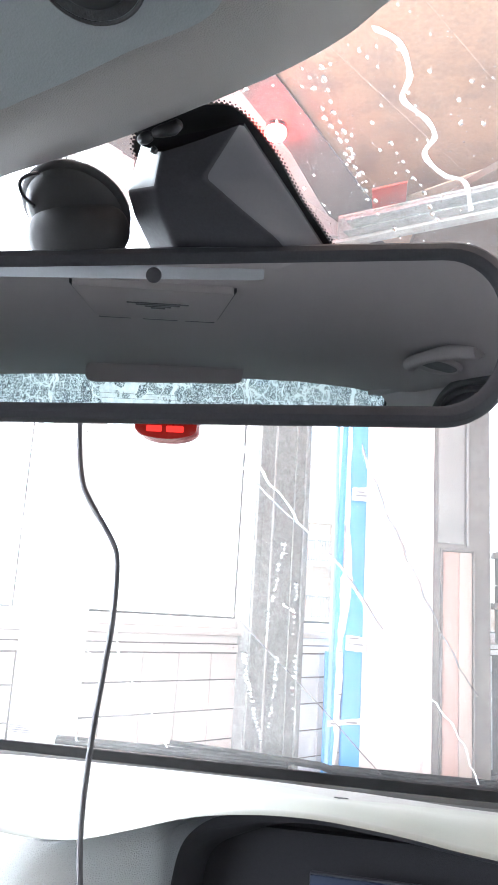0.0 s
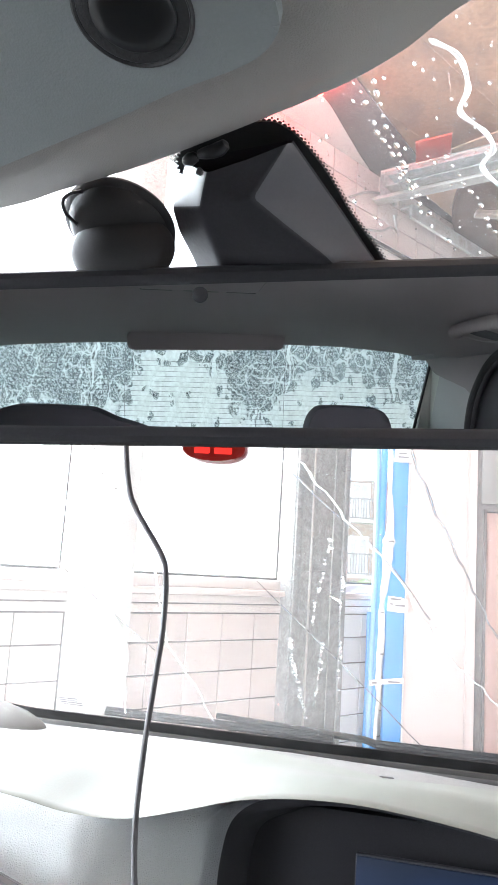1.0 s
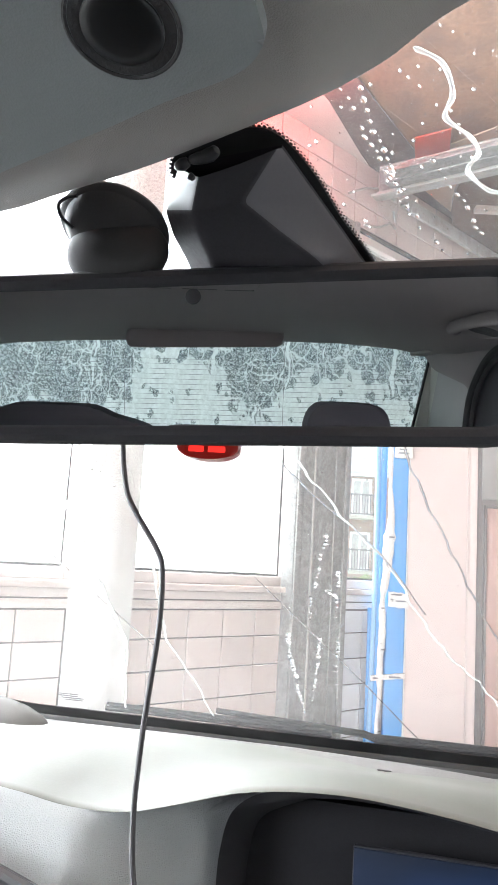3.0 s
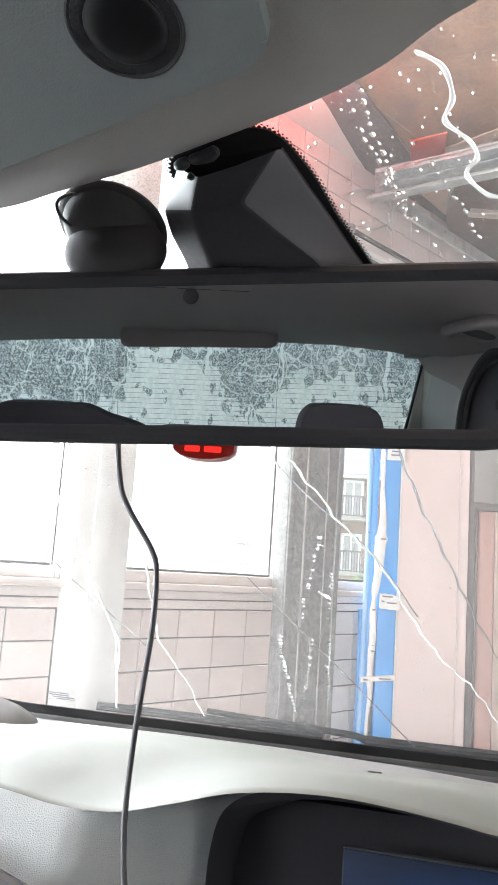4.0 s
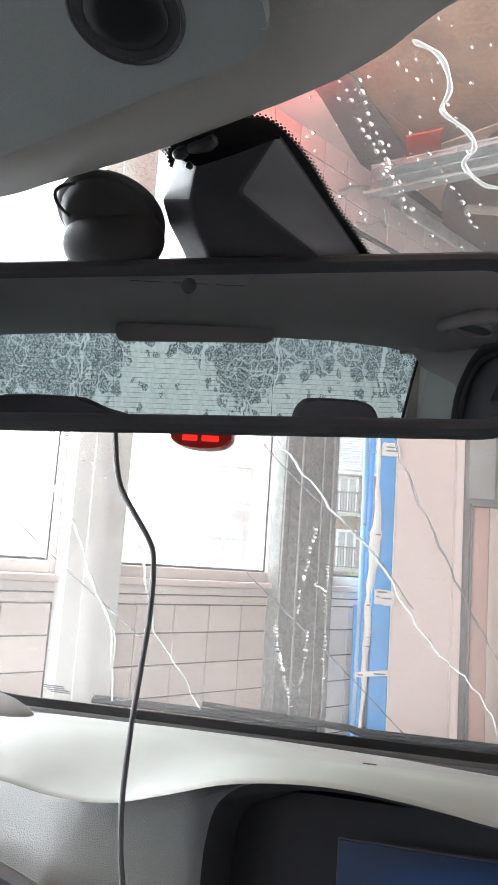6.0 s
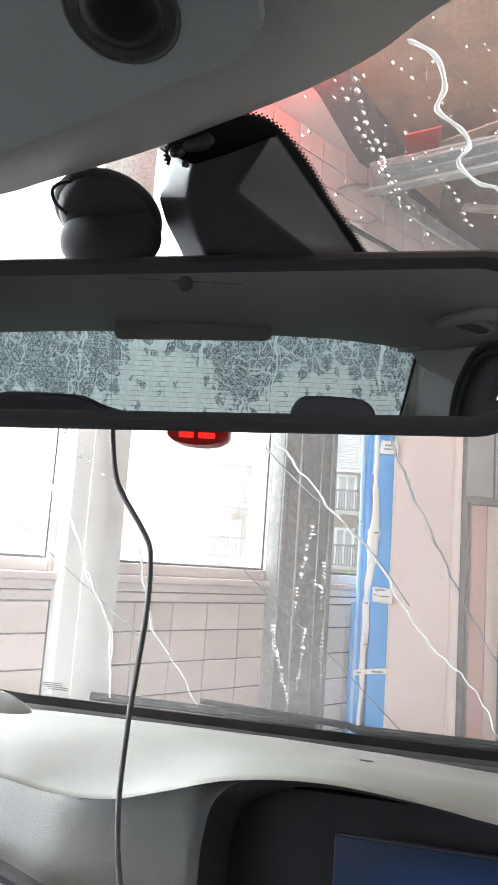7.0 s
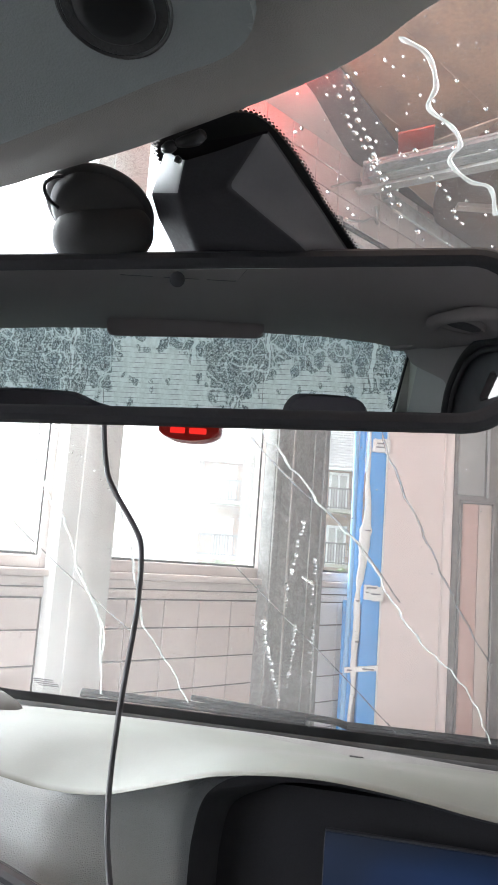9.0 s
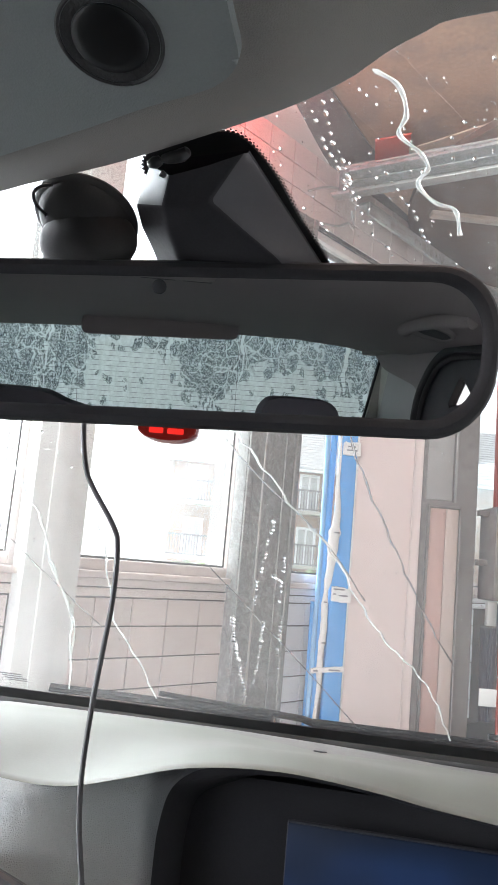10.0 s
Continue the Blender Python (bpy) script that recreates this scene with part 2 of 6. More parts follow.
def water(name, white):
    """Clear water with some foam in it."""
    m, N, L, p = nodes_of(name)
    N.remove(p)
    out = N["Material Output"]
    g = N.new("ShaderNodeBsdfGlass")
    g.inputs["IOR"].default_value, g.inputs["Roughness"].default_value = 1.33, 0.04
    d = N.new("ShaderNodeBsdfTranslucent")
    d.inputs["Color"].default_value = (0.9, 0.93, 0.92, 1)
    d2 = N.new("ShaderNodeBsdfDiffuse")
    d2.inputs["Color"].default_value = (0.85, 0.88, 0.87, 1)
    a = N.new("ShaderNodeMixShader")
    a.inputs["Fac"].default_value = 0.5
    L.new(d.outputs[0], a.inputs[1])
    L.new(d2.outputs[0], a.inputs[2])
    x = N.new("ShaderNodeMixShader")
    x.inputs["Fac"].default_value = white
    L.new(g.outputs[0], x.inputs[1])
    L.new(a.outputs[0], x.inputs[2])
    L.new(x.outputs[0], out.inputs["Surface"])
    return m


M_PAD = surface("smooth_grey_dash_vinyl", (0.089, 0.092, 0.080), 0.6, grain=400, stain=4, vary=0.05, bump=0.05, spec=0.25)
M_PADTEX = surface("grained_grey_dash_vinyl", (0.068, 0.064, 0.061), 0.6, grain=900, stain=6, vary=0.12, bump=0.4, bump_scale=800, bump_kind="leather")
M_LEATHER = surface("grained_dash_leather", (0.275, 0.28, 0.28), 0.55, grain=700, stain=5, vary=0.06, bump=0.9, bump_scale=780)
# black of the bay; on the hood it holds the shade on the leather
M_BAY = surface("bay_black_with_hood_shade", (0.021, 0.020, 0.023), 0.75, grain=900, stain=10, vary=0.2, bump=0.2, spec=0.2)
M_BLACK = surface("black_plastic", (0.022, 0.021, 0.023), 0.36, grain=600, stain=200, vary=0.15, bump=0.02)
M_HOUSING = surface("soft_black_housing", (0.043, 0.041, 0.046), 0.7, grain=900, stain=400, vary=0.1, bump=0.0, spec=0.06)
# paler copies of the housing black: light on its right and left faces
M_HOUSING_LIT = surface("housing_lit_side", (0.064, 0.060, 0.070), 0.55, grain=900, stain=400, vary=0.06, bump=0.0)
M_HOUSING_SHEEN = surface("housing_left_sheen", (0.10, 0.107, 0.11), 0.45, grain=900, stain=60, vary=0.05, bump=0.0)
M_LENS = surface("dark_lamp_lens", (0.012, 0.012, 0.013), 0.3, grain=100, stain=20, vary=0.1, bump=0.0, spec=0.3)
M_BLACKSOFT = surface("matt_black_plastic", (0.028, 0.027, 0.029), 0.6, grain=900, stain=10, vary=0.2, bump=0.25)
M_BEZEL = surface("mirror_bezel_plastic", (0.030, 0.029, 0.033), 0.6, grain=900, stain=12, vary=0.15, bump=0.05, spec=0.3)
M_MOUNT = surface("matt_black_mount", (0.036, 0.034, 0.035), 0.7, grain=900, stain=60, vary=0.1, bump=0.0, spec=0.25)
M_MARK = surface("grey_glass_print", (0.11, 0.11, 0.11), 0.7, grain=600, stain=30, vary=0.1, bump=0.0)
M_CORD = surface("cable_rubber", (0.045, 0.040, 0.043), 0.6, grain=900, stain=30, vary=0.1, bump=0.1)
M_LINER = surface("grey_roof_lining_fabric", (0.28, 0.262, 0.252), 0.9, grain=1500, stain=5, vary=0.06, bump=0.35, bump_scale=1800, spec=0.08)
M_CONSOLE = surface("blue_grey_console_plastic", (0.235, 0.247, 0.252), 0.65, grain=900, stain=9, vary=0.05, bump=0.15, bump_scale=1500, spec=0.2)
M_PILLARLOW = surface("grey_pillar_plastic", (0.31, 0.312, 0.298), 0.6, grain=800, stain=5, vary=0.06, bump=0.15)
M_TRIM = surface("pale_pillar_trim", (0.42, 0.43, 0.38), 0.6, grain=800, stain=5, vary=0.06, bump=0.15)
M_CAP = surface("grey_corner_trim", (0.06, 0.058, 0.054), 0.8, grain=800, stain=5, vary=0.08, bump=0.2, spec=0.1)
M_SEAT = surface("dark_grey_seat_fabric", (0.06, 0.058, 0.064), 0.8, grain=900, stain=9, vary=0.2, bump=0.4)
M_CARPAINT = surface("silver_car_paint", (0.42, 0.43, 0.44), 0.3, metal=0.5, grain=2000, stain=2, vary=0.06, bump=0.0, coat=0.6)
M_CARPET = surface("car_carpet", (0.05, 0.05, 0.052), 0.95, grain=900, stain=6, vary=0.25, bump=0.6)
M_FRIT = surface("black_ceramic_frit", (0.018, 0.018, 0.019), 0.35, grain=600, stain=20, vary=0.1, bump=0.0)
M_WIPER = surface("wet_black_wiper", (0.012, 0.012, 0.013), 0.35, grain=500, stain=200, vary=0.2, bump=0.15, bump_scale=900, spec=0.06)
M_COWL = surface("wet_black_cowl", (0.012, 0.0122, 0.0125), 0.3, grain=500, stain=160, vary=0.4, bump=0.5, bump_scale=300, spec=0.12)
M_RUBBER = surface("black_rubber_seal", (0.02, 0.02, 0.02), 0.7, grain=600, stain=15, vary=0.2, bump=0.2)
M_GLASS = thin_glass("windscreen_glass", (0.94, 0.955, 0.95), 0.06, 0.021, 90.0, grain=0.09)
M_PANE = thin_glass("window_glass", (0.94, 0.96, 0.95), 0.4, 0.012, 3.0)
M_FOGPANE = thin_glass("fogged_window_glass", (0.94, 0.96, 0.95), 0.4, 0.075, 3.0)
M_WATER = water("rain_water", 0.02)
M_FOAMWATER = water("foamy_water", 0.3)
M_TILE = surface("pinkish_wall_tile", (0.58, 0.49, 0.455), 0.3, grain=60, stain=2.5, vary=0.08, bump=0.05, per_piece=0.06)
M_TILEW = surface("pale_wall_tile", (0.72, 0.72, 0.74), 0.3, grain=60, stain=2.5, vary=0.06, bump=0.05, per_piece=0.05)
M_GROUT = surface("dark_grout", (0.10, 0.09, 0.085), 0.9, grain=300, stain=5, vary=0.2, bump=0.4)
M_PLASTER = surface("pale_plaster", (0.58, 0.55, 0.52), 0.85, grain=120, stain=1.5, vary=0.1, bump=0.3, dirt=(0.30, 0.26, 0.23), dirt_amount=0.35)
M_PILLAR = surface("whitewashed_pillar", (0.66, 0.665, 0.645), 0.7, grain=90, stain=2, vary=0.08, bump=0.2, dirt=(0.4, 0.38, 0.34), dirt_amount=0.3)
M_SILL = surface("pinkish_sill_paint", (0.60, 0.52, 0.485), 0.6, grain=150, stain=3, vary=0.08, bump=0.15)
M_FRAME = surface("window_frame_paint", (0.63, 0.57, 0.54), 0.45, grain=150, stain=3, vary=0.08, bump=0.1)
M_STEEL = surface("wet_grey_steel", (0.27, 0.272, 0.268), 0.42, metal=0.25, grain=95, stain=30, vary=0.42, bump=0.5, dirt=(0.15, 0.14, 0.13), dirt_amount=0.4)
M_CABINET = surface("wet_grimy_cabinet_steel", (0.175, 0.155, 0.145), 0.4, metal=0.2, grain=160, stain=10, vary=0.22, bump=0.3, dirt=(0.10, 0.085, 0.075), dirt_amount=0.4)
M_CABPLATE = surface("grey_cabinet_plate", (0.27, 0.25, 0.24), 0.4, metal=0.2, grain=160, stain=10, vary=0.15, bump=0.2)
M_STEELPALE = surface("galvanised_steel", (0.42, 0.41, 0.39), 0.45, metal=0.4, grain=150, stain=5, vary=0.18, bump=0.15, dirt=(0.25, 0.2, 0.17), dirt_amount=0.5)
M_CEILLIT = surface("lit_brown_ceiling", (0.46, 0.31, 0.235), 0.5, grain=40, stain=1.2, vary=0.12, bump=0.15)
M_CEILDARK = surface("dark_grey_ceiling_edge", (0.12, 0.095, 0.09), 0.6, grain=40, stain=2, vary=0.3, bump=0.25)
M_CEIL = surface("brown_ceiling_board", (0.27, 0.155, 0.10), 0.5, grain=40, stain=1.2, vary=0.28, bump=0.25, dirt=(0.15, 0.10, 0.08), dirt_amount=0.7)
M_DARKCEIL = surface("dark_brown_duct", (0.115, 0.068, 0.052), 0.6, grain=60, stain=3, vary=0.4, bump=0.5, dirt=(0.15, 0.11, 0.09), dirt_amount=0.5)
M_PINK = surface("pinkish_partition_panel", (0.66, 0.55, 0.52), 0.5, grain=30, stain=0.8, vary=0.05, bump=0.05)
M_PINKDARK = surface("red_brown_panel", (0.44, 0.28, 0.245), 0.5, grain=30, stain=1.5, vary=0.12, bump=0.08)
M_BROWNPALE = surface("beige_brown_panel", (0.42, 0.33, 0.29), 0.5, grain=30, stain=1.5, vary=0.1, bump=0.08)
M_BLUE = surface("blue_foam_padding", (0.09, 0.34, 0.74), 0.55, grain=150, stain=3, vary=0.08, bump=0.1)
M_BLUEPALE = surface("pale_blue_padding", (0.25, 0.48, 0.75), 0.5, grain=150, stain=3, vary=0.08, bump=0.1)
M_TAPE = surface("white_packing_tape", (0.72, 0.72, 0.70), 0.35, grain=200, stain=20, vary=0.12, bump=0.5, bump_scale=60)
M_TAPEINK = surface("tape_print", (0.20, 0.20, 0.22), 0.5, grain=200, stain=20, vary=0.1, bump=0.0)
M_RED = surface("red_sign_paint", (0.45, 0.06, 0.04), 0.45, grain=80, stain=4, vary=0.15, bump=0.1)
M_BRISTLE = surface("dark_blue_bristle", (0.045, 0.05, 0.075), 0.6, grain=200, stain=10, vary=0.4, bump=0.6)
M_BLUECURTAIN = surface("blue_curtain_cloth", (0.07, 0.10, 0.15), 0.8, grain=60, stain=4, vary=0.35, bump=0.4)
M_REDBRISTLE = surface("red_bristle", (0.42, 0.05, 0.04), 0.6, grain=200, stain=10, vary=0.3, bump=0.5)
M_MACHINE = surface("grimy_machine_housing", (0.15, 0.13, 0.12), 0.5, metal=0.2, grain=120, stain=6, vary=0.25, bump=0.2, dirt=(0.07, 0.05, 0.045), dirt_amount=0.6)
M_BLUERING = surface("pale_blue_ring", (0.25, 0.37, 0.47), 0.4, grain=120, stain=10, vary=0.2, bump=0.1)
M_CONCRETE = surface("wet_concrete_floor", (0.20, 0.19, 0.18), 0.35, grain=80, stain=0.8, vary=0.25, bump=0.3)
M_GROUND = surface("asphalt_yard", (0.06, 0.06, 0.06), 0.8, grain=60, stain=0.5, vary=0.3, bump=0.5)
M_GRASS = surface("grass", (0.13, 0.19, 0.045), 0.9, grain=40, stain=1.0, vary=0.4, bump=1.0)
M_MORTAR = surface("mortar", (0.40, 0.36, 0.32), 0.9, grain=50, stain=1, vary=0.15, bump=0.3)
M_WHITEPAINT = surface("white_window_paint", (0.75, 0.75, 0.73), 0.5, grain=100, stain=2, vary=0.05, bump=0.05)
M_FARGLASS = surface("curtained_window_glass", (0.33, 0.325, 0.32), 0.1, grain=10, stain=1.5, vary=0.3, bump=0.0)
M_RAIL = surface("black_iron_rail", (0.03, 0.03, 0.03), 0.5, grain=100, stain=5, vary=0.1, bump=0.1)
M_ROOF = surface("slate_roof", (0.30, 0.285, 0.28), 0.7, grain=20, stain=1, vary=0.2, bump=0.3)
M_REDLAMP = glow("lit_red_core", (1.0, 0.05, 0.03), 26.0)
M_REDLENS = glow("red_lamp_lens", (1.0, 0.02, 0.012), 16.0)
M_REDTAB = glow("red_translucent_plastic", (0.9, 0.04, 0.02), 0.012, (0.10, 0.008, 0.008))
M_REDLED = glow("red_lit_window", (1.0, 0.03, 0.02), 0.13, (0.5, 0.02, 0.02))
M_SCREEN = glow("blue_display", (0.03, 0.12, 0.42), 0.027, (0.003, 0.005, 0.011))
sn_ = M_SCREEN.node_tree
st_ = sn_.nodes.new("ShaderNodeTexNoise")
st_.inputs["Scale"].default_value, st_.inputs["Detail"].default_value = 11, 1
sm_ = sn_.nodes.new("ShaderNodeMapRange")
sm_.inputs["From Min"].default_value, sm_.inputs["From Max"].default_value = 0.35, 0.65
sm_.inputs["To Min"].default_value, sm_.inputs["To Max"].default_value = 0.003, 0.020
sc_ = sn_.nodes.new("ShaderNodeTexCoord")
sn_.links.new(sc_.outputs["Object"], st_.inputs["Vector"])
sn_.links.new(st_.outputs["Fac"], sm_.inputs["Value"])
sz_ = sn_.nodes.new("ShaderNodeSeparateXYZ")
sn_.links.new(sc_.outputs["Object"], sz_.inputs[0])
sf_ = sn_.nodes.new("ShaderNodeMapRange")
sf_.inputs["From Min"].default_value, sf_.inputs["From Max"].default_value = 0.046, 0.020
sf_.inputs["To Min"].default_value, sf_.inputs["To Max"].default_value = 0.2, 1.0
sn_.links.new(sz_.outputs["Z"], sf_.inputs["Value"])
sk_ = sn_.nodes.new("ShaderNodeMath")
sk_.operation = "MULTIPLY"
sn_.links.new(sm_.outputs[0], sk_.inputs[0])
sn_.links.new(sf_.outputs[0], sk_.inputs[1])
sn_.nodes["Principled BSDF"].inputs["Roughness"].default_value = 0.6
sn_.nodes["Principled BSDF"].inputs["Specular IOR Level"].default_value = 0.15
sn_.links.new(sk_.outputs[0], sn_.nodes["Principled BSDF"].inputs["Emission Strength"])

M_MIRROR, N_, L_, p_ = nodes_of("silvered_mirror")
p_.inputs["Metallic"].default_value, p_.inputs["Roughness"].default_value = 1.0, 0.0
p_.inputs["Base Color"].default_value = (0.93, 0.90, 0.94, 1)


def foam_glass():
    """Rear pane under wash foam: blotchy suds with clear windows between them."""
    m, N, L, p = nodes_of("foamed_rear_glass")
    N.remove(p)
    out = N["Material Output"]
    tc = N.new("ShaderNodeTexCoord")
    mp = N.new("ShaderNodeMapping")
    mp.inputs["Scale"].default_value = (1.0, 1.0, 0.75)
    L.new(tc.outputs["Object"], mp.inputs["Vector"])

    def noise_tex(scale, detail, rough=0.55, dist=0.0):
        n = N.new("ShaderNodeTexNoise")
        n.inputs["Scale"].default_value, n.inputs["Detail"].default_value = scale, detail
        n.inputs["Roughness"].default_value, n.inputs["Distortion"].default_value = rough, dist
        L.new(mp.outputs[0], n.inputs["Vector"])
        return n.outputs["Fac"]

    def ramp(src, a, b, lo=0.0, hi=1.0):
        r = N.new("ShaderNodeMapRange")
        r.inputs["From Min"].default_value, r.inputs["From Max"].default_value = a, b
        r.inputs["To Min"].default_value, r.inputs["To Max"].default_value = lo, hi
        L.new(src, r.inputs["Value"])
        return r.outputs[0]

    def math2(op, a, b):
        k = N.new("ShaderNodeMath")
        k.operation = op
        for i, s in enumerate((a, b)):
            if isinstance(s, (int, float)):
                k.inputs[i].default_value = s
            else:
                L.new(s, k.inputs[i])
        return k.outputs[0]

    # cells warped by noise
    warp = N.new("ShaderNodeTexNoise")
    warp.inputs["Scale"].default_value = 22
    warp.inputs["Detail"].default_value, warp.inputs["Roughness"].default_value = 2, 0.5
    L.new(mp.outputs[0], warp.inputs["Vector"])
    vm = N.new("ShaderNodeVectorMath")
    vm.operation = "MULTIPLY_ADD"
    vm.inputs[1].default_value = (0.05, 0.05, 0.05)
    L.new(warp.outputs["Color"], vm.inputs[0])
    L.new(mp.outputs[0], vm.inputs[2])
    cell = N.new("ShaderNodeTexVoronoi")
    cell.inputs["Scale"].default_value = 30
    L.new(vm.outputs[0], cell.inputs["Vector"])
    vo = N.new("ShaderNodeTexVoronoi")
    vo.feature = "DISTANCE_TO_EDGE"
    vo.inputs["Scale"].default_value = 30
    L.new(vm.outputs[0], vo.inputs["Vector"])
    sep = N.new("ShaderNodeSeparateXYZ")
    L.new(cell.outputs["Position"], sep.inputs[0])
    cx = math2("SUBTRACT", sep.outputs["X"], 0.025)
    cz = math2("DIVIDE", math2("SUBTRACT", sep.outputs["Z"], 0.025), 0.75)
    rnd = N.new("ShaderNodeSeparateColor")
    L.new(cell.outputs["Color"], rnd.inputs[0])
    # how far down the suds hang, along the pane
    hang = N.new("ShaderNodeValToRGB")
    els = hang.color_ramp.elements
    table = ((0.0, 0.0), (0.27, 0.0), (0.33, 0.45), (0.36, 0.86), (0.50, 0.88), (0.545, 0.70), (0.575, 0.05), (0.62, 0.0), (0.66, 0.30), (0.70, 0.68), (0.82, 0.62), (0.92, 0.42), (1.0, 0.30))
    els[0].position, els[1].position = 0.0, 1.0
    while len(els) < len(table):
        els.new(0.5)
    for e, (pos, v) in zip(els, table):
        e.position = pos
        e.color = (v, v, v, 1)
    L.new(ramp(cx, -0.70, 0.70), hang.inputs[0])
    level = ramp(cz, -0.14, 0.12)
    jit = math2("MULTIPLY", math2("SUBTRACT", rnd.outputs[0], 0.5), 0.34)
    field = math2("ADD", math2("SUBTRACT", level, hang.outputs["Color"]), math2("ADD", jit, math2("MULTIPLY", math2("SUBTRACT", noise_tex(11, 5), 0.5), 0.5)))
    torn = ramp(field, 0.0, 0.03)
    deep = ramp(field, 0.10, 0.45)
    edge = vo.outputs["Distance"]
    # single blots left on the clear film
    spots = math2("MULTIPLY", math2("GREATER_THAN", rnd.outputs[1], 0.48), ramp(math2("ADD", cell.outputs["Distance"], math2("MULTIPLY", noise_tex(70, 2), 0.25)), 0.41, 0.45, 1.0, 0.0))
    patch = math2("MULTIPLY", torn, ramp(edge, 0.045, 0.075))
    bare = math2("MAXIMUM", patch, math2("MULTIPLY", deep, torn))
    bare = math2("MAXIMUM", bare, spots)
    lace = math2("MULTIPLY", math2("MULTIPLY", torn, ramp(edge, 0.02, 0.06, 0.95, 0.0)), math2("MAXIMUM", math2("SUBTRACT", 1.0, deep), ramp(noise_tex(7, 2), 0.47, 0.55)))
    # runs that trickle down
    mp2 = N.new("ShaderNodeMapping")
    mp2.inputs["Scale"].default_value = (30.0, 1.0, 4.0)
    L.new(vm.outputs[0], mp2.inputs["Vector"])
    nr = N.new("ShaderNodeTexNoise")
    nr.inputs["Scale"].default_value, nr.inputs["Detail"].default_value = 1.0, 2
    L.new(mp2.outputs[0], nr.inputs["Vector"])
    runs = ramp(nr.outputs["Fac"], 0.655, 0.675, 0.0, 0.97)
    fine = ramp(noise_tex(260, 2, 0.5, 1.2), 0.46, 0.59, 0.05, 0.82)
    veil = ramp(noise_tex(110, 4, 0.6), 0.32, 0.62, 0.72, 0.97)
    suds = math2("MAXIMUM", math2("MAXIMUM", fine, runs), lace)
    a = math2("MULTIPLY", bare, suds)
    b = math2("MULTIPLY", math2("SUBTRACT", 1.0, bare), veil)
    fac = math2("ADD", a, b)
    tr = N.new("ShaderNodeBsdfTransparent")
    tr.inputs["Color"].default_value = (0.27, 0.325, 0.325, 1)
    tl = N.new("ShaderNodeBsdfTranslucent")
    tl.inputs["Color"].default_value = (0.67, 0.74, 0.70, 1)
    df = N.new("ShaderNodeBsdfDiffuse")
    df.inputs["Color"].default_value = (0.60, 0.65, 0.63, 1)
    w = N.new("ShaderNodeMixShader")
    w.inputs["Fac"].default_value = 0.3
    L.new(tl.outputs[0], w.inputs[1])
    L.new(df.outputs[0], w.inputs[2])
    x = N.new("ShaderNodeMixShader")
    L.new(fac, x.inputs["Fac"])
    L.new(tr.outputs[0], x.inputs[1])
    L.new(w.outputs[0], x.inputs[2])
    L.new(x.outputs[0], out.inputs["Surface"])
    return m


M_FOAM = foam_glass()

# =====================================================================
# the wash bay
# =====================================================================
T_ROWS = (0.05, 0.20, 0.355, 0.51, 0.665, 0.82, 0.96)
W_TOP, W_SILL, CEIL = 3.45, 1.09, 3.95
# the first opening is unseen, added to bring in more light
OPEN = ((-7.6, -4.3), (-3.9, -1.33), (-1.09, 0.10), (0.34, 1.55), (2.4, 5.0))


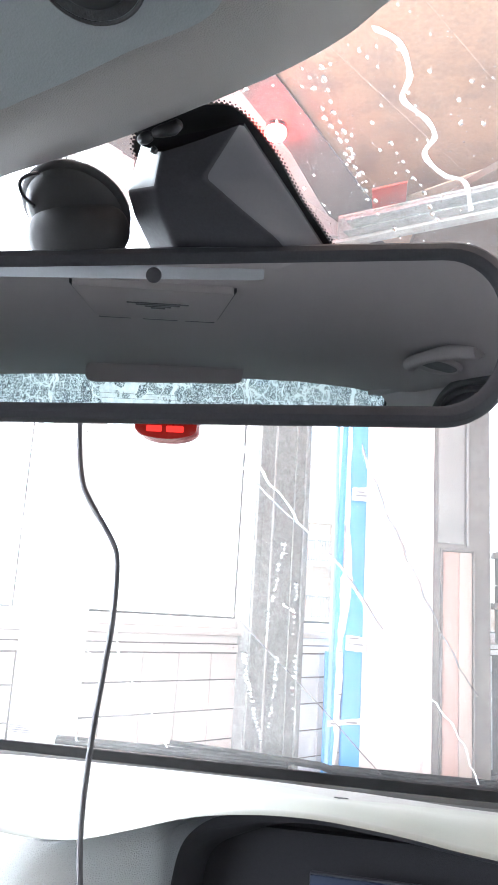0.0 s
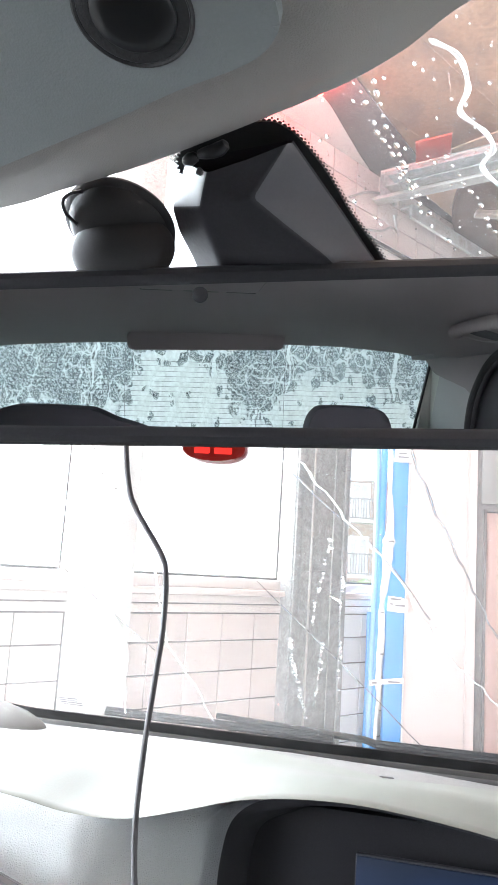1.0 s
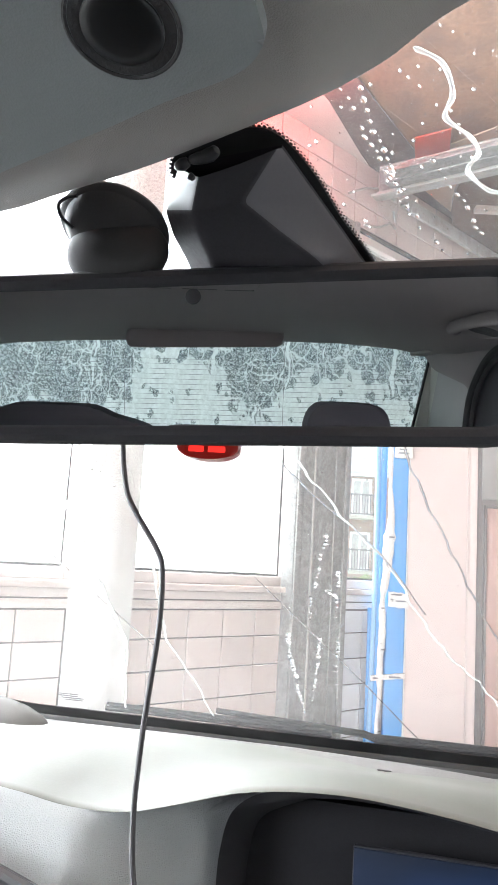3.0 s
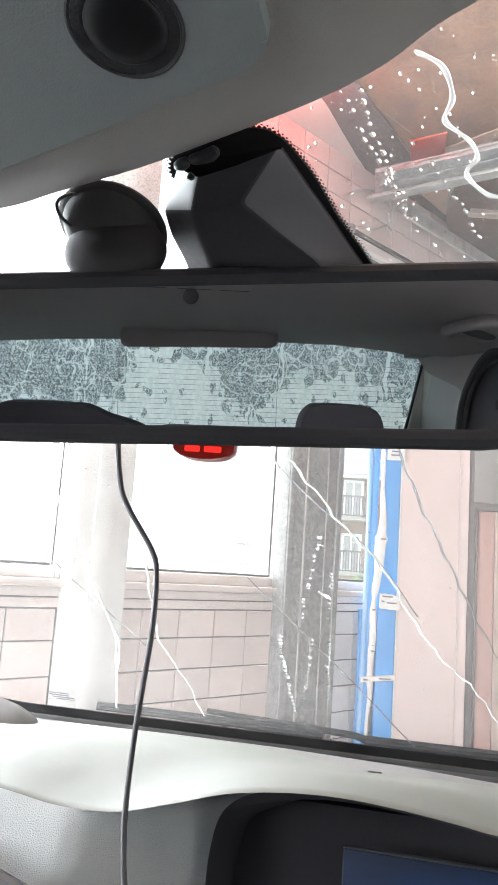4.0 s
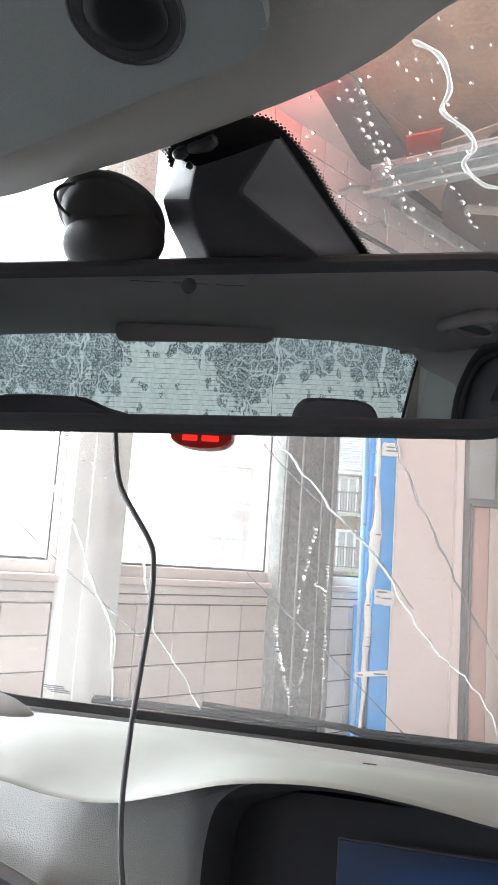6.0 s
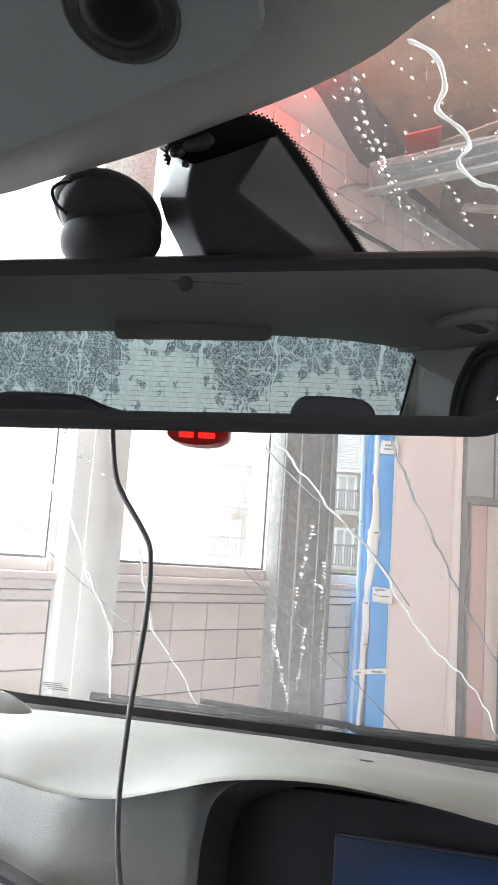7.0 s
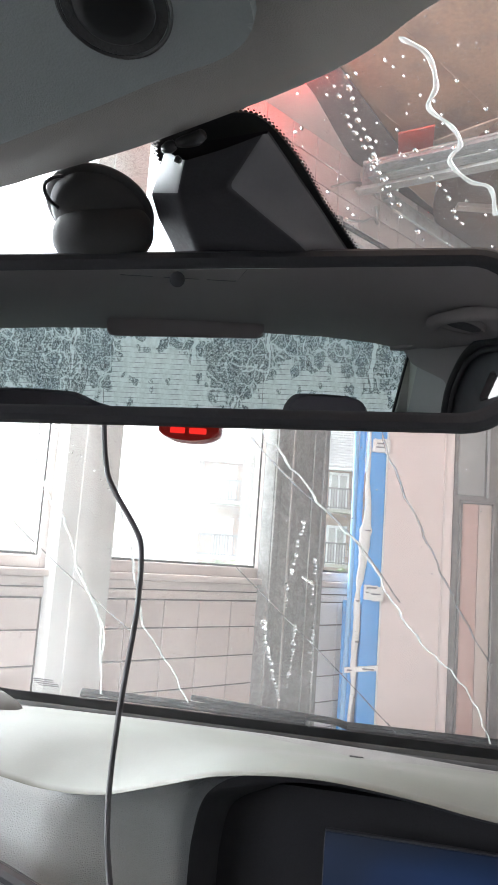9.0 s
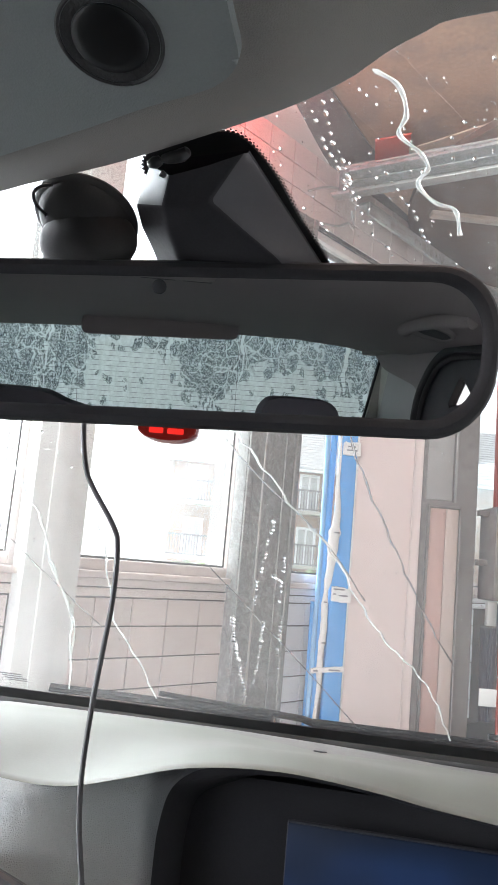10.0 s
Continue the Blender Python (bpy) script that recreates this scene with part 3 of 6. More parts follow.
def bay_walls():
    bm = bmesh.new()
    box(bm, (-9, 0, 0), (9, 0.25, W_SILL - 0.03), B)
    box(bm, (-9, 0, W_TOP), (9, 0.25, CEIL + 0.1), B)
    xs = [-9] + [v for o in OPEN for v in o] + [9]
    for a, b in zip(xs[::2], xs[1::2]):
        box(bm, (a, 0, W_SILL - 0.03), (b, 0.25, W_TOP), B)
    w1 = solo("wall_windows", bm, M_GROUT, kind="structure", smooth=False, label="long tiled wash bay wall with window openings")
    bm = bmesh.new()
    box(bm, (-9, -6.45, 0), (9, -6.2, CEIL + 0.1), B)
    solo("wall_far_side", bm, M_PLASTER, kind="structure", smooth=False, label="plain plastered side wall of the wash bay")
    bm = bmesh.new()
    box(bm, (9, -6.45, 0), (9.25, -5.2, CEIL + 0.1), B)
    box(bm, (9, -1.4, 0), (9.25, 0.25, CEIL + 0.1), B)
    box(bm, (9, -5.2, 3.2), (9.25, -1.4, CEIL + 0.1), B)
    solo("wall_exit", bm, M_PLASTER, kind="structure", smooth=False, label="end wall of the wash bay with its exit opening")
    bm = bmesh.new()
    y = -6.2
    i = 0
    while y < 0:
        box(bm, (-9, y, CEIL + 0.0012 * (i % 2)), (9, min(0.0, y + 0.26), CEIL + 0.015), B)
        y += 0.26
        i += 1
    box(bm, (-9, -6.2, CEIL + 0.02), (9, 0, CEIL + 0.14), B)
    solo("ceiling", bm, M_CEIL, kind="structure", smooth=False, label="brown boarded ceiling of the wash bay, wet")
    # strips along the window side, laid slightly askew to the wall
    def board(name, poly, drop, mat, label):
        solo(name, slab(poly, B, CEIL - drop - 0.010, CEIL - drop, 0.002), mat, kind="structure", smooth=False, label=label)

    # darker grey strip laid under the ceiling beside the wall
    board("ceiling_edge", [(-3.0, -1.20), (-0.114, -0.541), (0.67, -0.362), (0.798, -0.33), (0.798, -0.004), (0.70, -0.004), (0.528, -0.057), (-0.074, -0.282), (-3.0, -1.0)], 0.004, M_CEILDARK, "dark grey strip along the edge of the ceiling")
    # added filler in place of the upper tiled wall, which ends short here
    board("wall_top_filler", [(-3.0, -0.999), (-0.074, -0.281), (0.528, -0.056), (0.68, -0.004), (-3.0, -0.004)], 0.006, M_SILL, "added pinkish board standing in for the top of the tiled wall")
    board("ceiling_edge", [(0.802, -0.16), (1.05, -0.115), (1.90, -0.04), (3.2, -0.02), (3.2, -0.004), (0.802, -0.004)], 0.003, M_CEILDARK, "dark grey strip along the edge of the ceiling")
    # lit stretch of ceiling, its brightness laid in as paler brown
    board("ceiling_lit_part", [(0.80, -1.5), (3.2, -1.5), (3.2, -0.021), (1.90, -0.041), (1.05, -0.116), (0.80, -0.161)], 0.002, M_CEILLIT, "ceiling beside the beam, its light put into a paler brown")
    bm = one_box((-12, -6.45, -0.2), (9.25, 0.25, 0.0), B)
    solo("floor", bm, M_CONCRETE, kind="structure", smooth=False, label="wet concrete floor of the wash bay")
    bm = bmesh.new()
    bmesh.ops.create_circle(bm, cap_ends=True, radius=900, segments=64, matrix=Matrix.Translation((0, 0, -0.06)))
    solo("ground", bm, M_GROUND, kind="structure", smooth=False, label="asphalt yard round the wash bay")
    return w1


wall_w = bay_walls()


def window(i, x0, x1, mullion=True):
    ob = thing("window_%d" % i, "fixed window with a pinkish painted frame", "window", kind="structure", at=B)
    f = 0.055
    z0, z1 = W_SILL, W_TOP
    for nm, lo, hi in (("frame_post", (x0, 0.02, z0), (x0 + f, 0.10, z1)), ("frame_post", (x1 - f, 0.02, z0), (x1, 0.10, z1)),
                       ("frame_rail", (x0 + f, 0.02, z0), (x1 - f, 0.10, z0 + f)), ("frame_rail", (x0 + f, 0.02, z1 - f), (x1 - f, 0.10, z1))):
        part(nm, one_box(lo, hi, B, 0.006), M_FRAME, ob)
    pane = part("pane", one_box((x0 + f, 0.055, z0 + f), (x1 - f, 0.061, z1 - f), B), M_FOGPANE if i == 3 else M_PANE, ob, "clear glass pane", smooth=False)
    pane.visible_shadow = False
    part("gasket", boxes((((x0 + f, 0.045, z0 + f), (x0 + f + 0.006, 0.053, z1 - f)), ((x1 - f - 0.006, 0.045, z0 + f), (x1 - f, 0.053, z1 - f)),
                          ((x0 + f + 0.012, 0.045, z0 + f), (x1 - f - 0.012, 0.053, z0 + f + 0.012))), B), M_RUBBER, ob, "thin black glazing seal")
    part("window_sill", one_box((x0 - 0.03, -0.045, z0 - 0.035), (x1 + 0.03, 0.25, z0 - 0.002), B, 0.006), M_SILL, ob, "pinkish painted sill")
    return ob


for i_, (a_, b_) in enumerate(OPEN):
    window(i_ + 1, a_, b_)

# bands between tiles and sill
for a_, b_, mt_ in ((-9, -1.37, M_SILL), (-1.07, 0.1, M_SILL), (0.1, 9, M_TILEW)):
    solo("trim", boxes((((a_, -0.018, 0.965), (b_, 0.004, 1.005)), ((a_, -0.010, 1.012), (b_, 0.004, 1.052))), B, 0.004), mt_, kind="structure",
         label="painted trim band under the window sill")

# pale pillar between the windows
pl_ = bmesh.new()
box(pl_, (-1.37, -0.09, 0), (-1.07, 0.0, W_TOP), B, 0.008)
box(pl_, (-1.28, -0.100, 0), (-1.16, -0.088, W_TOP), B, 0.004)
solo("pillar", pl_, M_PILLAR, "pale whitewashed pillar between two windows", "pillar", kind="structure")


def steel_column():
    ob = thing("steel_column", "wet grey steel column in front of the windows", "column", at=B)
    top = W_TOP - 0.02
    part("body", one_box((0.02, -0.09, 0), (0.50, -0.004, top), B, 0.006), M_STEEL, ob)
    for x, w, d, mt in ((0.025, 0.05, 0.012, M_STEEL), (0.165, 0.012, 0.010, M_STEELPALE), (0.36, 0.010, 0.008, M_STEEL), (0.455, 0.042, 0.012, M_STEEL)):
        part("rib", one_box((x, -0.091 - d, 0), (x + w, -0.0895, top), B, 0.003), mt, ob, "raised rib")
    part("base_plate", one_box((-0.03, -0.16, 0), (0.55, -0.0, 0.02), B, 0.003), M_STEEL, ob)
    return ob


steel_column()


def ceiling_steel():
    bb = B @ Matrix.Translation((0.43, 0, 0)) @ Matrix.Rotation(radians(11.8), 4, "Z")
    ob = thing("ceiling_beam", "galvanised steel beam under the boarded ceiling", "beam", at=bb)
    part("web", one_box((0.285, -6.0, 3.712), (0.300, -0.12, CEIL - 0.013), bb, 0.003), M_STEEL, ob)
    part("lower_flange", one_box((0.213, -6.0, 3.690), (0.305, -0.10, 3.712), bb, 0.003), M_STEELPALE, ob)
    part("lower_flange", one_box((0.108, -6.0, 3.708), (0.205, -0.24, 3.732), bb, 0.003), M_STEEL, ob)
    part("upper_flange", one_box((-0.01, -6.0, 3.712), (0.102, -0.31, 3.735), bb, 0.003), M_STEEL, ob)
    part("conduit", tube(bmesh.new(), [bb @ Vector((0.045, y, 3.775)) for y in (-6, -3, -0.24)], 0.009, 8), M_STEELPALE, ob, "thin pipe beside the beam")
    part("bracket", one_box((0.00, -0.50, 3.737), (0.09, -0.44, 3.757), bb, 0.004), M_STEEL, ob)
    part("bracket", one_box((0.00, -1.33, 3.737), (0.09, -1.27, 3.757), bb, 0.004), M_STEEL, ob)
    ob2 = thing("wall_channel", "pale steel channel along the top of the tiled wall", "channel", at=B)
    part("web", one_box((1.05, -0.11, 3.70), (8.9, -0.085, 3.80), B, 0.003), M_STEELPALE, ob2)
    part("flange", one_box((1.05, -0.085, 3.78), (8.9, -0.01, 3.80), B, 0.003), M_STEELPALE, ob2)
    ob3 = thing("red_ceiling_plate", "small red plate fixed to the brown ceiling", "sign", at=PF)
    part("plate", slab([(0.86, 4.634), (1.062, 4.509), (1.125, 4.83), (0.925, 4.946)], PF, CEIL - 0.03, CEIL - 0.016, 0.003), M_RED, ob3)
    ob4 = thing("ceiling_duct", "round dark fan housing under the ceiling", "duct", at=PF)
    m = PF @ Matrix.Translation((3.0, 5.15, CEIL - 0.014))
    part("housing", lathe([(1.73, 0.0), (1.73, -0.05), (1.69, -0.075), (0.8, -0.085), (0.02, -0.09)], m, 72), M_DARKCEIL, ob4)
    part("crossbar", one_box((1.45, 5.35, CEIL - 0.13), (3.1, 5.43, CEIL - 0.095), PF, 0.004), M_BROWNPALE, ob4, "pale brown bar across the housing")
    ob5 = thing("wall_pipes", "thin bent pipes on the upper tiled wall", "pipe", at=B)
    part("pipe", tube(bmesh.new(), smooth_line([B @ Vector(p) for p in ((0.45, -0.03, 3.64), (0.62, -0.03, 3.74), (0.80, -0.03, 3.80), (0.95, -0.03, 3.78))]), 0.009, 8), M_STEELPALE, ob5)
    part("pipe", tube(bmesh.new(), smooth_line([B @ Vector(p) for p in ((0.62, -0.03, 3.48), (0.80, -0.03, 3.53), (0.92, -0.03, 3.60), (0.98, -0.03, 3.58), (0.95, -0.03, 3.70))]), 0.009, 8), M_STEELPALE, ob5)


ceiling_steel()


def signal_lamp():
    m = PF @ Matrix.Translation((0.185, 4.05, CEIL - 0.004))
    ob = thing("signal_lamp", "lit red signal lamp under the ceiling", "lamp", at=m)
    part("base", lathe([(0.06, 0), (0.06, -0.03), (0.055, -0.035)], m, 24), M_BLACK, ob)
    ln = part("lens", lathe([(0.058, -0.036), (0.064, -0.060), (0.055, -0.085), (0.030, -0.100)], m, 24), M_REDLENS, ob, "glowing red lens")
    part("core", lathe([(0.024, -0.099), (0.024, -0.106), (0.014, -0.114), (0.004, -0.117)], m, 24), M_REDLAMP, ln, "bright red core of the lamp")


signal_lamp()


def padding():
    ob = thing("blue_padding", "blue foam guard strips wound with white printed tape", "padding", at=PF)
    part("pad", one_box((0.840, 5.02, 0), (0.957, 5.09, 2.6), PF, 0.012), M_BLUE, ob)
    part("edge", one_box((0.957, 5.03, 0), (0.968, 5.085, 2.6), PF, 0.003), M_TAPE, ob, "thin white edge")
    for x, r, lean, mt in ((0.762, 0.017, 0.0, M_BLUEPALE), (0.800, 0.021, 0.012, M_BLUE)):
        part("roll", tube(bmesh.new(), [PF @ Vector((x + lean * (z - 1.3) + 0.006 * math.sin(z * 2.1 + x * 40), 5.045, z)) for z in np.linspace(0, 2.6, 14)], r, 12), mt, ob)
    part("roll", tube(bmesh.new(), [PF @ Vector((0.742 + 0.004 * math.sin(z * 3), 5.06, z)) for z in np.linspace(0, 0.98, 8)], 0.016, 10), M_BLUE, ob)
    # crumpled film, bulging where the tape gathers it
    wide = ((0.22, 0.010), (0.50, 0.014), (0.57, 0.022), (0.62, 0.013), (0.75, 0.023), (0.98, 0.020), (1.05, 0.013), (1.12, 0.024), (1.38, 0.036), (1.44, 0.043), (1.47, 0.024), (1.60, 0.019), (1.9, 0.009), (2.6, 0.007))
    mid = ((0.22, 0.800), (0.56, 0.808), (1.05, 0.815), (1.44, 0.848), (1.9, 0.842), (2.6, 0.840))
    rng = random.Random(6)
    wr = bmesh.new()
    zs = [float(v) for v in np.linspace(0.22, 2.6, 70)]
    tube(wr, [PF @ Vector((lerp(mid, z) + 0.004 * math.sin(z * 17), 5.010 + 0.004 * math.sin(z * 23), z)) for z in zs], [lerp(wide, z) * rng.uniform(0.86, 1.12) for z in zs], 9, flat=(PF.to_3x3() @ Vector((0, 1, 0)), 0.45))
    part("wrapping", wr, M_TAPE, ob, "crumpled white film")

    def band(x0, x1, z, h, twist, marks):
        """A strip of tape with uneven edges, pressed round the pad."""
        xs = [float(v) for v in np.linspace(x0, x1, 9)]
        top = [(x, z + twist * (x - x0) + h / 2 * rng.uniform(0.8, 1.1)) for x in xs]
        low = [(x, z + twist * (x - x0) - h / 2 * rng.uniform(0.8, 1.1)) for x in reversed(xs)]
        upright = PF @ Matrix(((1, 0, 0, 0), (0, 0, 1, 0), (0, 1, 0, 0), (0, 0, 0, 1)))
        tp = part("tape", slab(low[::-1] + top[::-1], upright, 4.990, 5.016, 0.003), M_TAPE, ob, "white tape with dark printing")
        for xa, za, w in marks:
            part("print", one_box((xa, 4.984, z + za - 0.0045), (xa + w, 4.989, z + za + 0.0045), PF), M_TAPEINK, tp, smooth=False)

    band(0.860, 0.972, 1.975, 0.085, 0.0, ((0.885, 0.012, 0.05), (0.880, -0.012, 0.07)))
    band(0.848, 0.972, 1.045, 0.095, -0.1, ((0.862, 0.026, 0.065), (0.858, -0.004, 0.018), (0.892, -0.012, 0.06)))
    band(0.752, 0.960, 0.560, 0.032, 0.12, ((0.765, 0.002, 0.03), (0.862, 0.014, 0.07)))
    for xa, za, w in ((0.836, 1.425, 0.034), (0.800, 0.985, 0.020), (0.806, 0.735, 0.026)):
        part("print", one_box((xa, 4.978, za - 0.0045), (xa + w, 4.984, za + 0.0045), PF), M_TAPEINK, ob, "dark printing on the film", smooth=False)


padding()


def partition():
    ob = thing("partition_panel", "tall pinkish partition panel with a narrow edge strip", "panel", at=PF)
    part("panel", one_box((0.969, 5.04, 0), (1.345, 5.12, 2.7), PF, 0.004), M_PINK, ob)
    part("edge_strip", one_box((1.347, 5.03, 0), (1.40, 5.12, 2.7), PF, 0.004), M_PINK, ob)
    part("bead", one_box((1.338, 5.022, 0), (1.346, 5.04, 2.7), PF, 0.002), M_SILL, ob)
    ob = thing("steel_cabinet", "grimy grey steel cabinet with a red-brown inset panel", "cabinet", at=PF)
    part("body", one_box((1.405, 5.05, 0), (1.775, 5.35, 2.75), PF, 0.006), M_CABINET, ob)
    part("upper_plate", one_box((1.43, 5.035, 1.70), (1.60, 5.049, 2.74), PF, 0.003), M_CABPLATE, ob)
    part("strip", one_box((1.615, 5.03, 1.69), (1.63, 5.049, 2.74), PF, 0.002), M_CABPLATE, ob)
    part("inset_panel", one_box((1.462, 5.03, 0.02), (1.565, 5.045, 1.645), PF, 0.003), M_PINKDARK, ob, "red-brown inset panel")
    part("inset_panel", one_box((1.568, 5.034, 0.02), (1.652, 5.046, 1.645), PF, 0.003), M_BROWNPALE, ob, "beige inset panel")
    for lo, hi in (((1.445, 5.015, 0.0), (1.459, 5.049, 1.665)), ((1.655, 5.015, 0.0), (1.669, 5.049, 1.665)), ((1.459, 5.015, 1.648), (1.655, 5.049, 1.665))):
        part("frame_bar", one_box(lo, hi, PF, 0.003), M_CABINET, ob)


partition()


def wash_machine():
    ob = thing("wash_machine", "grimy car wash unit with dark and red brushes", "machine", at=PF)
    part("housing", one_box((1.835, 4.86, 1.085), (2.45, 5.15, 1.675), PF, 0.012), M_MACHINE, ob)
    m = PF @ Matrix.Translation((2.02, 4.858, 1.385)) @ Matrix.Rotation(radians(90), 4, "X")
    part("ring", lathe([(0.105, 0.0), (0.125, 0.0), (0.125, 0.012), (0.115, 0.016), (0.105, 0.012)], m, 40), M_BLUERING, ob, "pale blue ring")
    part("hub", lathe([(0.06, 0.0), (0.055, 0.018), (0.02, 0.022)], m, 24), M_MACHINE, ob)
    part("connector", one_box((1.775, 4.98, 1.62), (1.84, 5.05, 1.655), PF, 0.004), M_MACHINE, ob)
    part("connector", one_box((1.775, 4.98, 1.30), (1.84, 5.05, 1.34), PF, 0.004), M_MACHINE, ob)
    part("plate", one_box((1.87, 4.83, 0.95), (2.11, 4.85, 1.082), PF @ Matrix.Translation((0, 0, 0)), 0.003), M_STEELPALE, ob, "pale plate below the housing")
    part("bracket", one_box((1.82, 4.90, 0.93), (1.88, 4.95, 1.08), PF, 0.003), M_STEELPALE, ob)
    part("tag", one_box((1.80, 4.93, 0.44), (1.91, 4.94, 0.545), PF, 0.002), M_WHITEPAINT, ob, "pale tag")
    for (x, z0, z1, r, mat, nm) in ((2.2, 1.70, 3.0, 0.22, M_BRISTLE, "brush"), (2.24, 0.05, 1.05, 0.20, M_BRISTLE, "brush"), (1.99, 1.70, 3.0, 0.035, M_REDBRISTLE, "brush_edge"),
                                    (2.06, 0.05, 0.93, 0.03, M_REDBRISTLE, "brush_edge"), (1.96, 0.30, 0.9, 0.05, M_BRISTLE, "brush_edge")):
        bm = bmesh.new()
        rng = random.Random(int(x * 100 + z0 * 10))
        for k in range(90):
            a = rng.uniform(0, 2 * math.pi)
            rad = r * rng.uniform(0.6, 1.0)
            p = [PF @ Vector((x + rad * math.cos(a) * (0.8 + 0.25 * t), 5.25 + rad * math.sin(a) * (0.8 + 0.25 * t), z0 + (z1 - z0) * t)) for t in (0, 0.35, 0.7, 1)]
            tube(bm, p, r * 0.12, 5)
        part(nm, bm, mat, ob, "hanging red strips" if mat is M_REDBRISTLE else "hanging dark strips", kind="stuff")
    part("strut", tube(bmesh.new(), [PF @ Vector((1.90, 4.9, 0.62)), PF @ Vector((2.12, 4.88, 0.93))], 0.006, 6), M_STEELPALE, ob)
    part("base", one_box((1.85, 4.95, 0), (2.4, 5.4, 0.06), PF, 0.01), M_MACHINE, ob)
    part("mast", one_box((2.38, 5.1, 0.06), (2.46, 5.2, 3.1), PF, 0.006), M_MACHINE, ob)


wash_machine()


def wash_curtain():
    """Strips hung across the bay and back along its far wall."""
    ob = thing("wash_curtain", "row of hanging dark blue wash strips behind the car", "curtain", at=Matrix.Translation((-0.55, -5.4, 0)))
    bend = [Vector((-2.6, -5.4, 3.25)), Vector((0.48, -5.4, 3.25)), Vector((1.47, -3.72, 3.25))]
    part("rail", tube(bmesh.new(), bend, 0.05, 8), M_STEEL, ob)
    for x in (-2.4, 0.2):
        part("hanger", one_box((x - 0.02, -5.42, 3.29), (x + 0.02, -5.38, CEIL), None, 0.004), M_STEEL, ob)
    bm = bmesh.new()
    rng = random.Random(8)
    for a, b in zip(bend, bend[1:]):
        n = int((b - a).length / 0.034)
        for k in range(n):
            c = a.lerp(b, k / n)
            y = c.y + rng.uniform(-0.06, 0.06)
            tube(bm, [Vector((c.x + rng.uniform(-0.01, 0.01), y + rng.uniform(-0.03, 0.03), z)) for z in (3.2, 2.2, 1.2, 0.15)], 0.026, 6)
    part("strips", bm, M_BLUECURTAIN, ob, "dark blue hanging strips", kind="stuff")


wash_curtain()


# ---- outside: grass strip, far brick flats ----
gb_ = bmesh.new()
box(gb_, (-1.5, 30.5, -0.058), (34, 36.5, -0.03), PF)
solo("lawn", gb_, M_GRASS, "strip of grass before the far flats", "grass", kind="structure", smooth=False)
rng_ = random.Random(4)
hb_ = bmesh.new()
for k_ in range(700):
    x_, s_ = rng_.uniform(-1.3, 33), rng_.uniform(0.15, 0.4)
    c_ = PF @ Vector((x_, 36.2 + rng_.uniform(-0.5, 0.5), rng_.uniform(0.05, 0.85)))
    bmesh.ops.create_icosphere(hb_, subdivisions=1, radius=s_, matrix=Matrix.Translation(c_) @ Matrix.Diagonal((1, 0.8, rng_.uniform(0.6, 1), 1)))
solo("hedge", hb_, M_GRASS, "low green hedge along the far flats", "hedge", kind="stuff")


def brick_wall_material():
    m, N, L, p = nodes_of("far_brickwork")
    tc = N.new("ShaderNodeTexCoord")
    mp = N.new("ShaderNodeMapping")
    mp.inputs["Rotation"].default_value = (radians(90), 0, 0)
    L.new(tc.outputs["Object"], mp.inputs["Vector"])
    br = N.new("ShaderNodeTexBrick")
    br.inputs["Color1"].default_value = (0.27, 0.125, 0.07, 1)
    br.inputs["Color2"].default_value = (0.20, 0.09, 0.05, 1)
    br.inputs["Mortar"].default_value = (0.30, 0.21, 0.15, 1)
    br.inputs["Scale"].default_value = 4.6
    L.new(mp.outputs[0], br.inputs["Vector"])
    L.new(br.outputs["Color"], p.inputs["Base Color"])
    p.inputs["Roughness"].default_value = 0.9
    return m


M_FARBRICK = brick_wall_material()


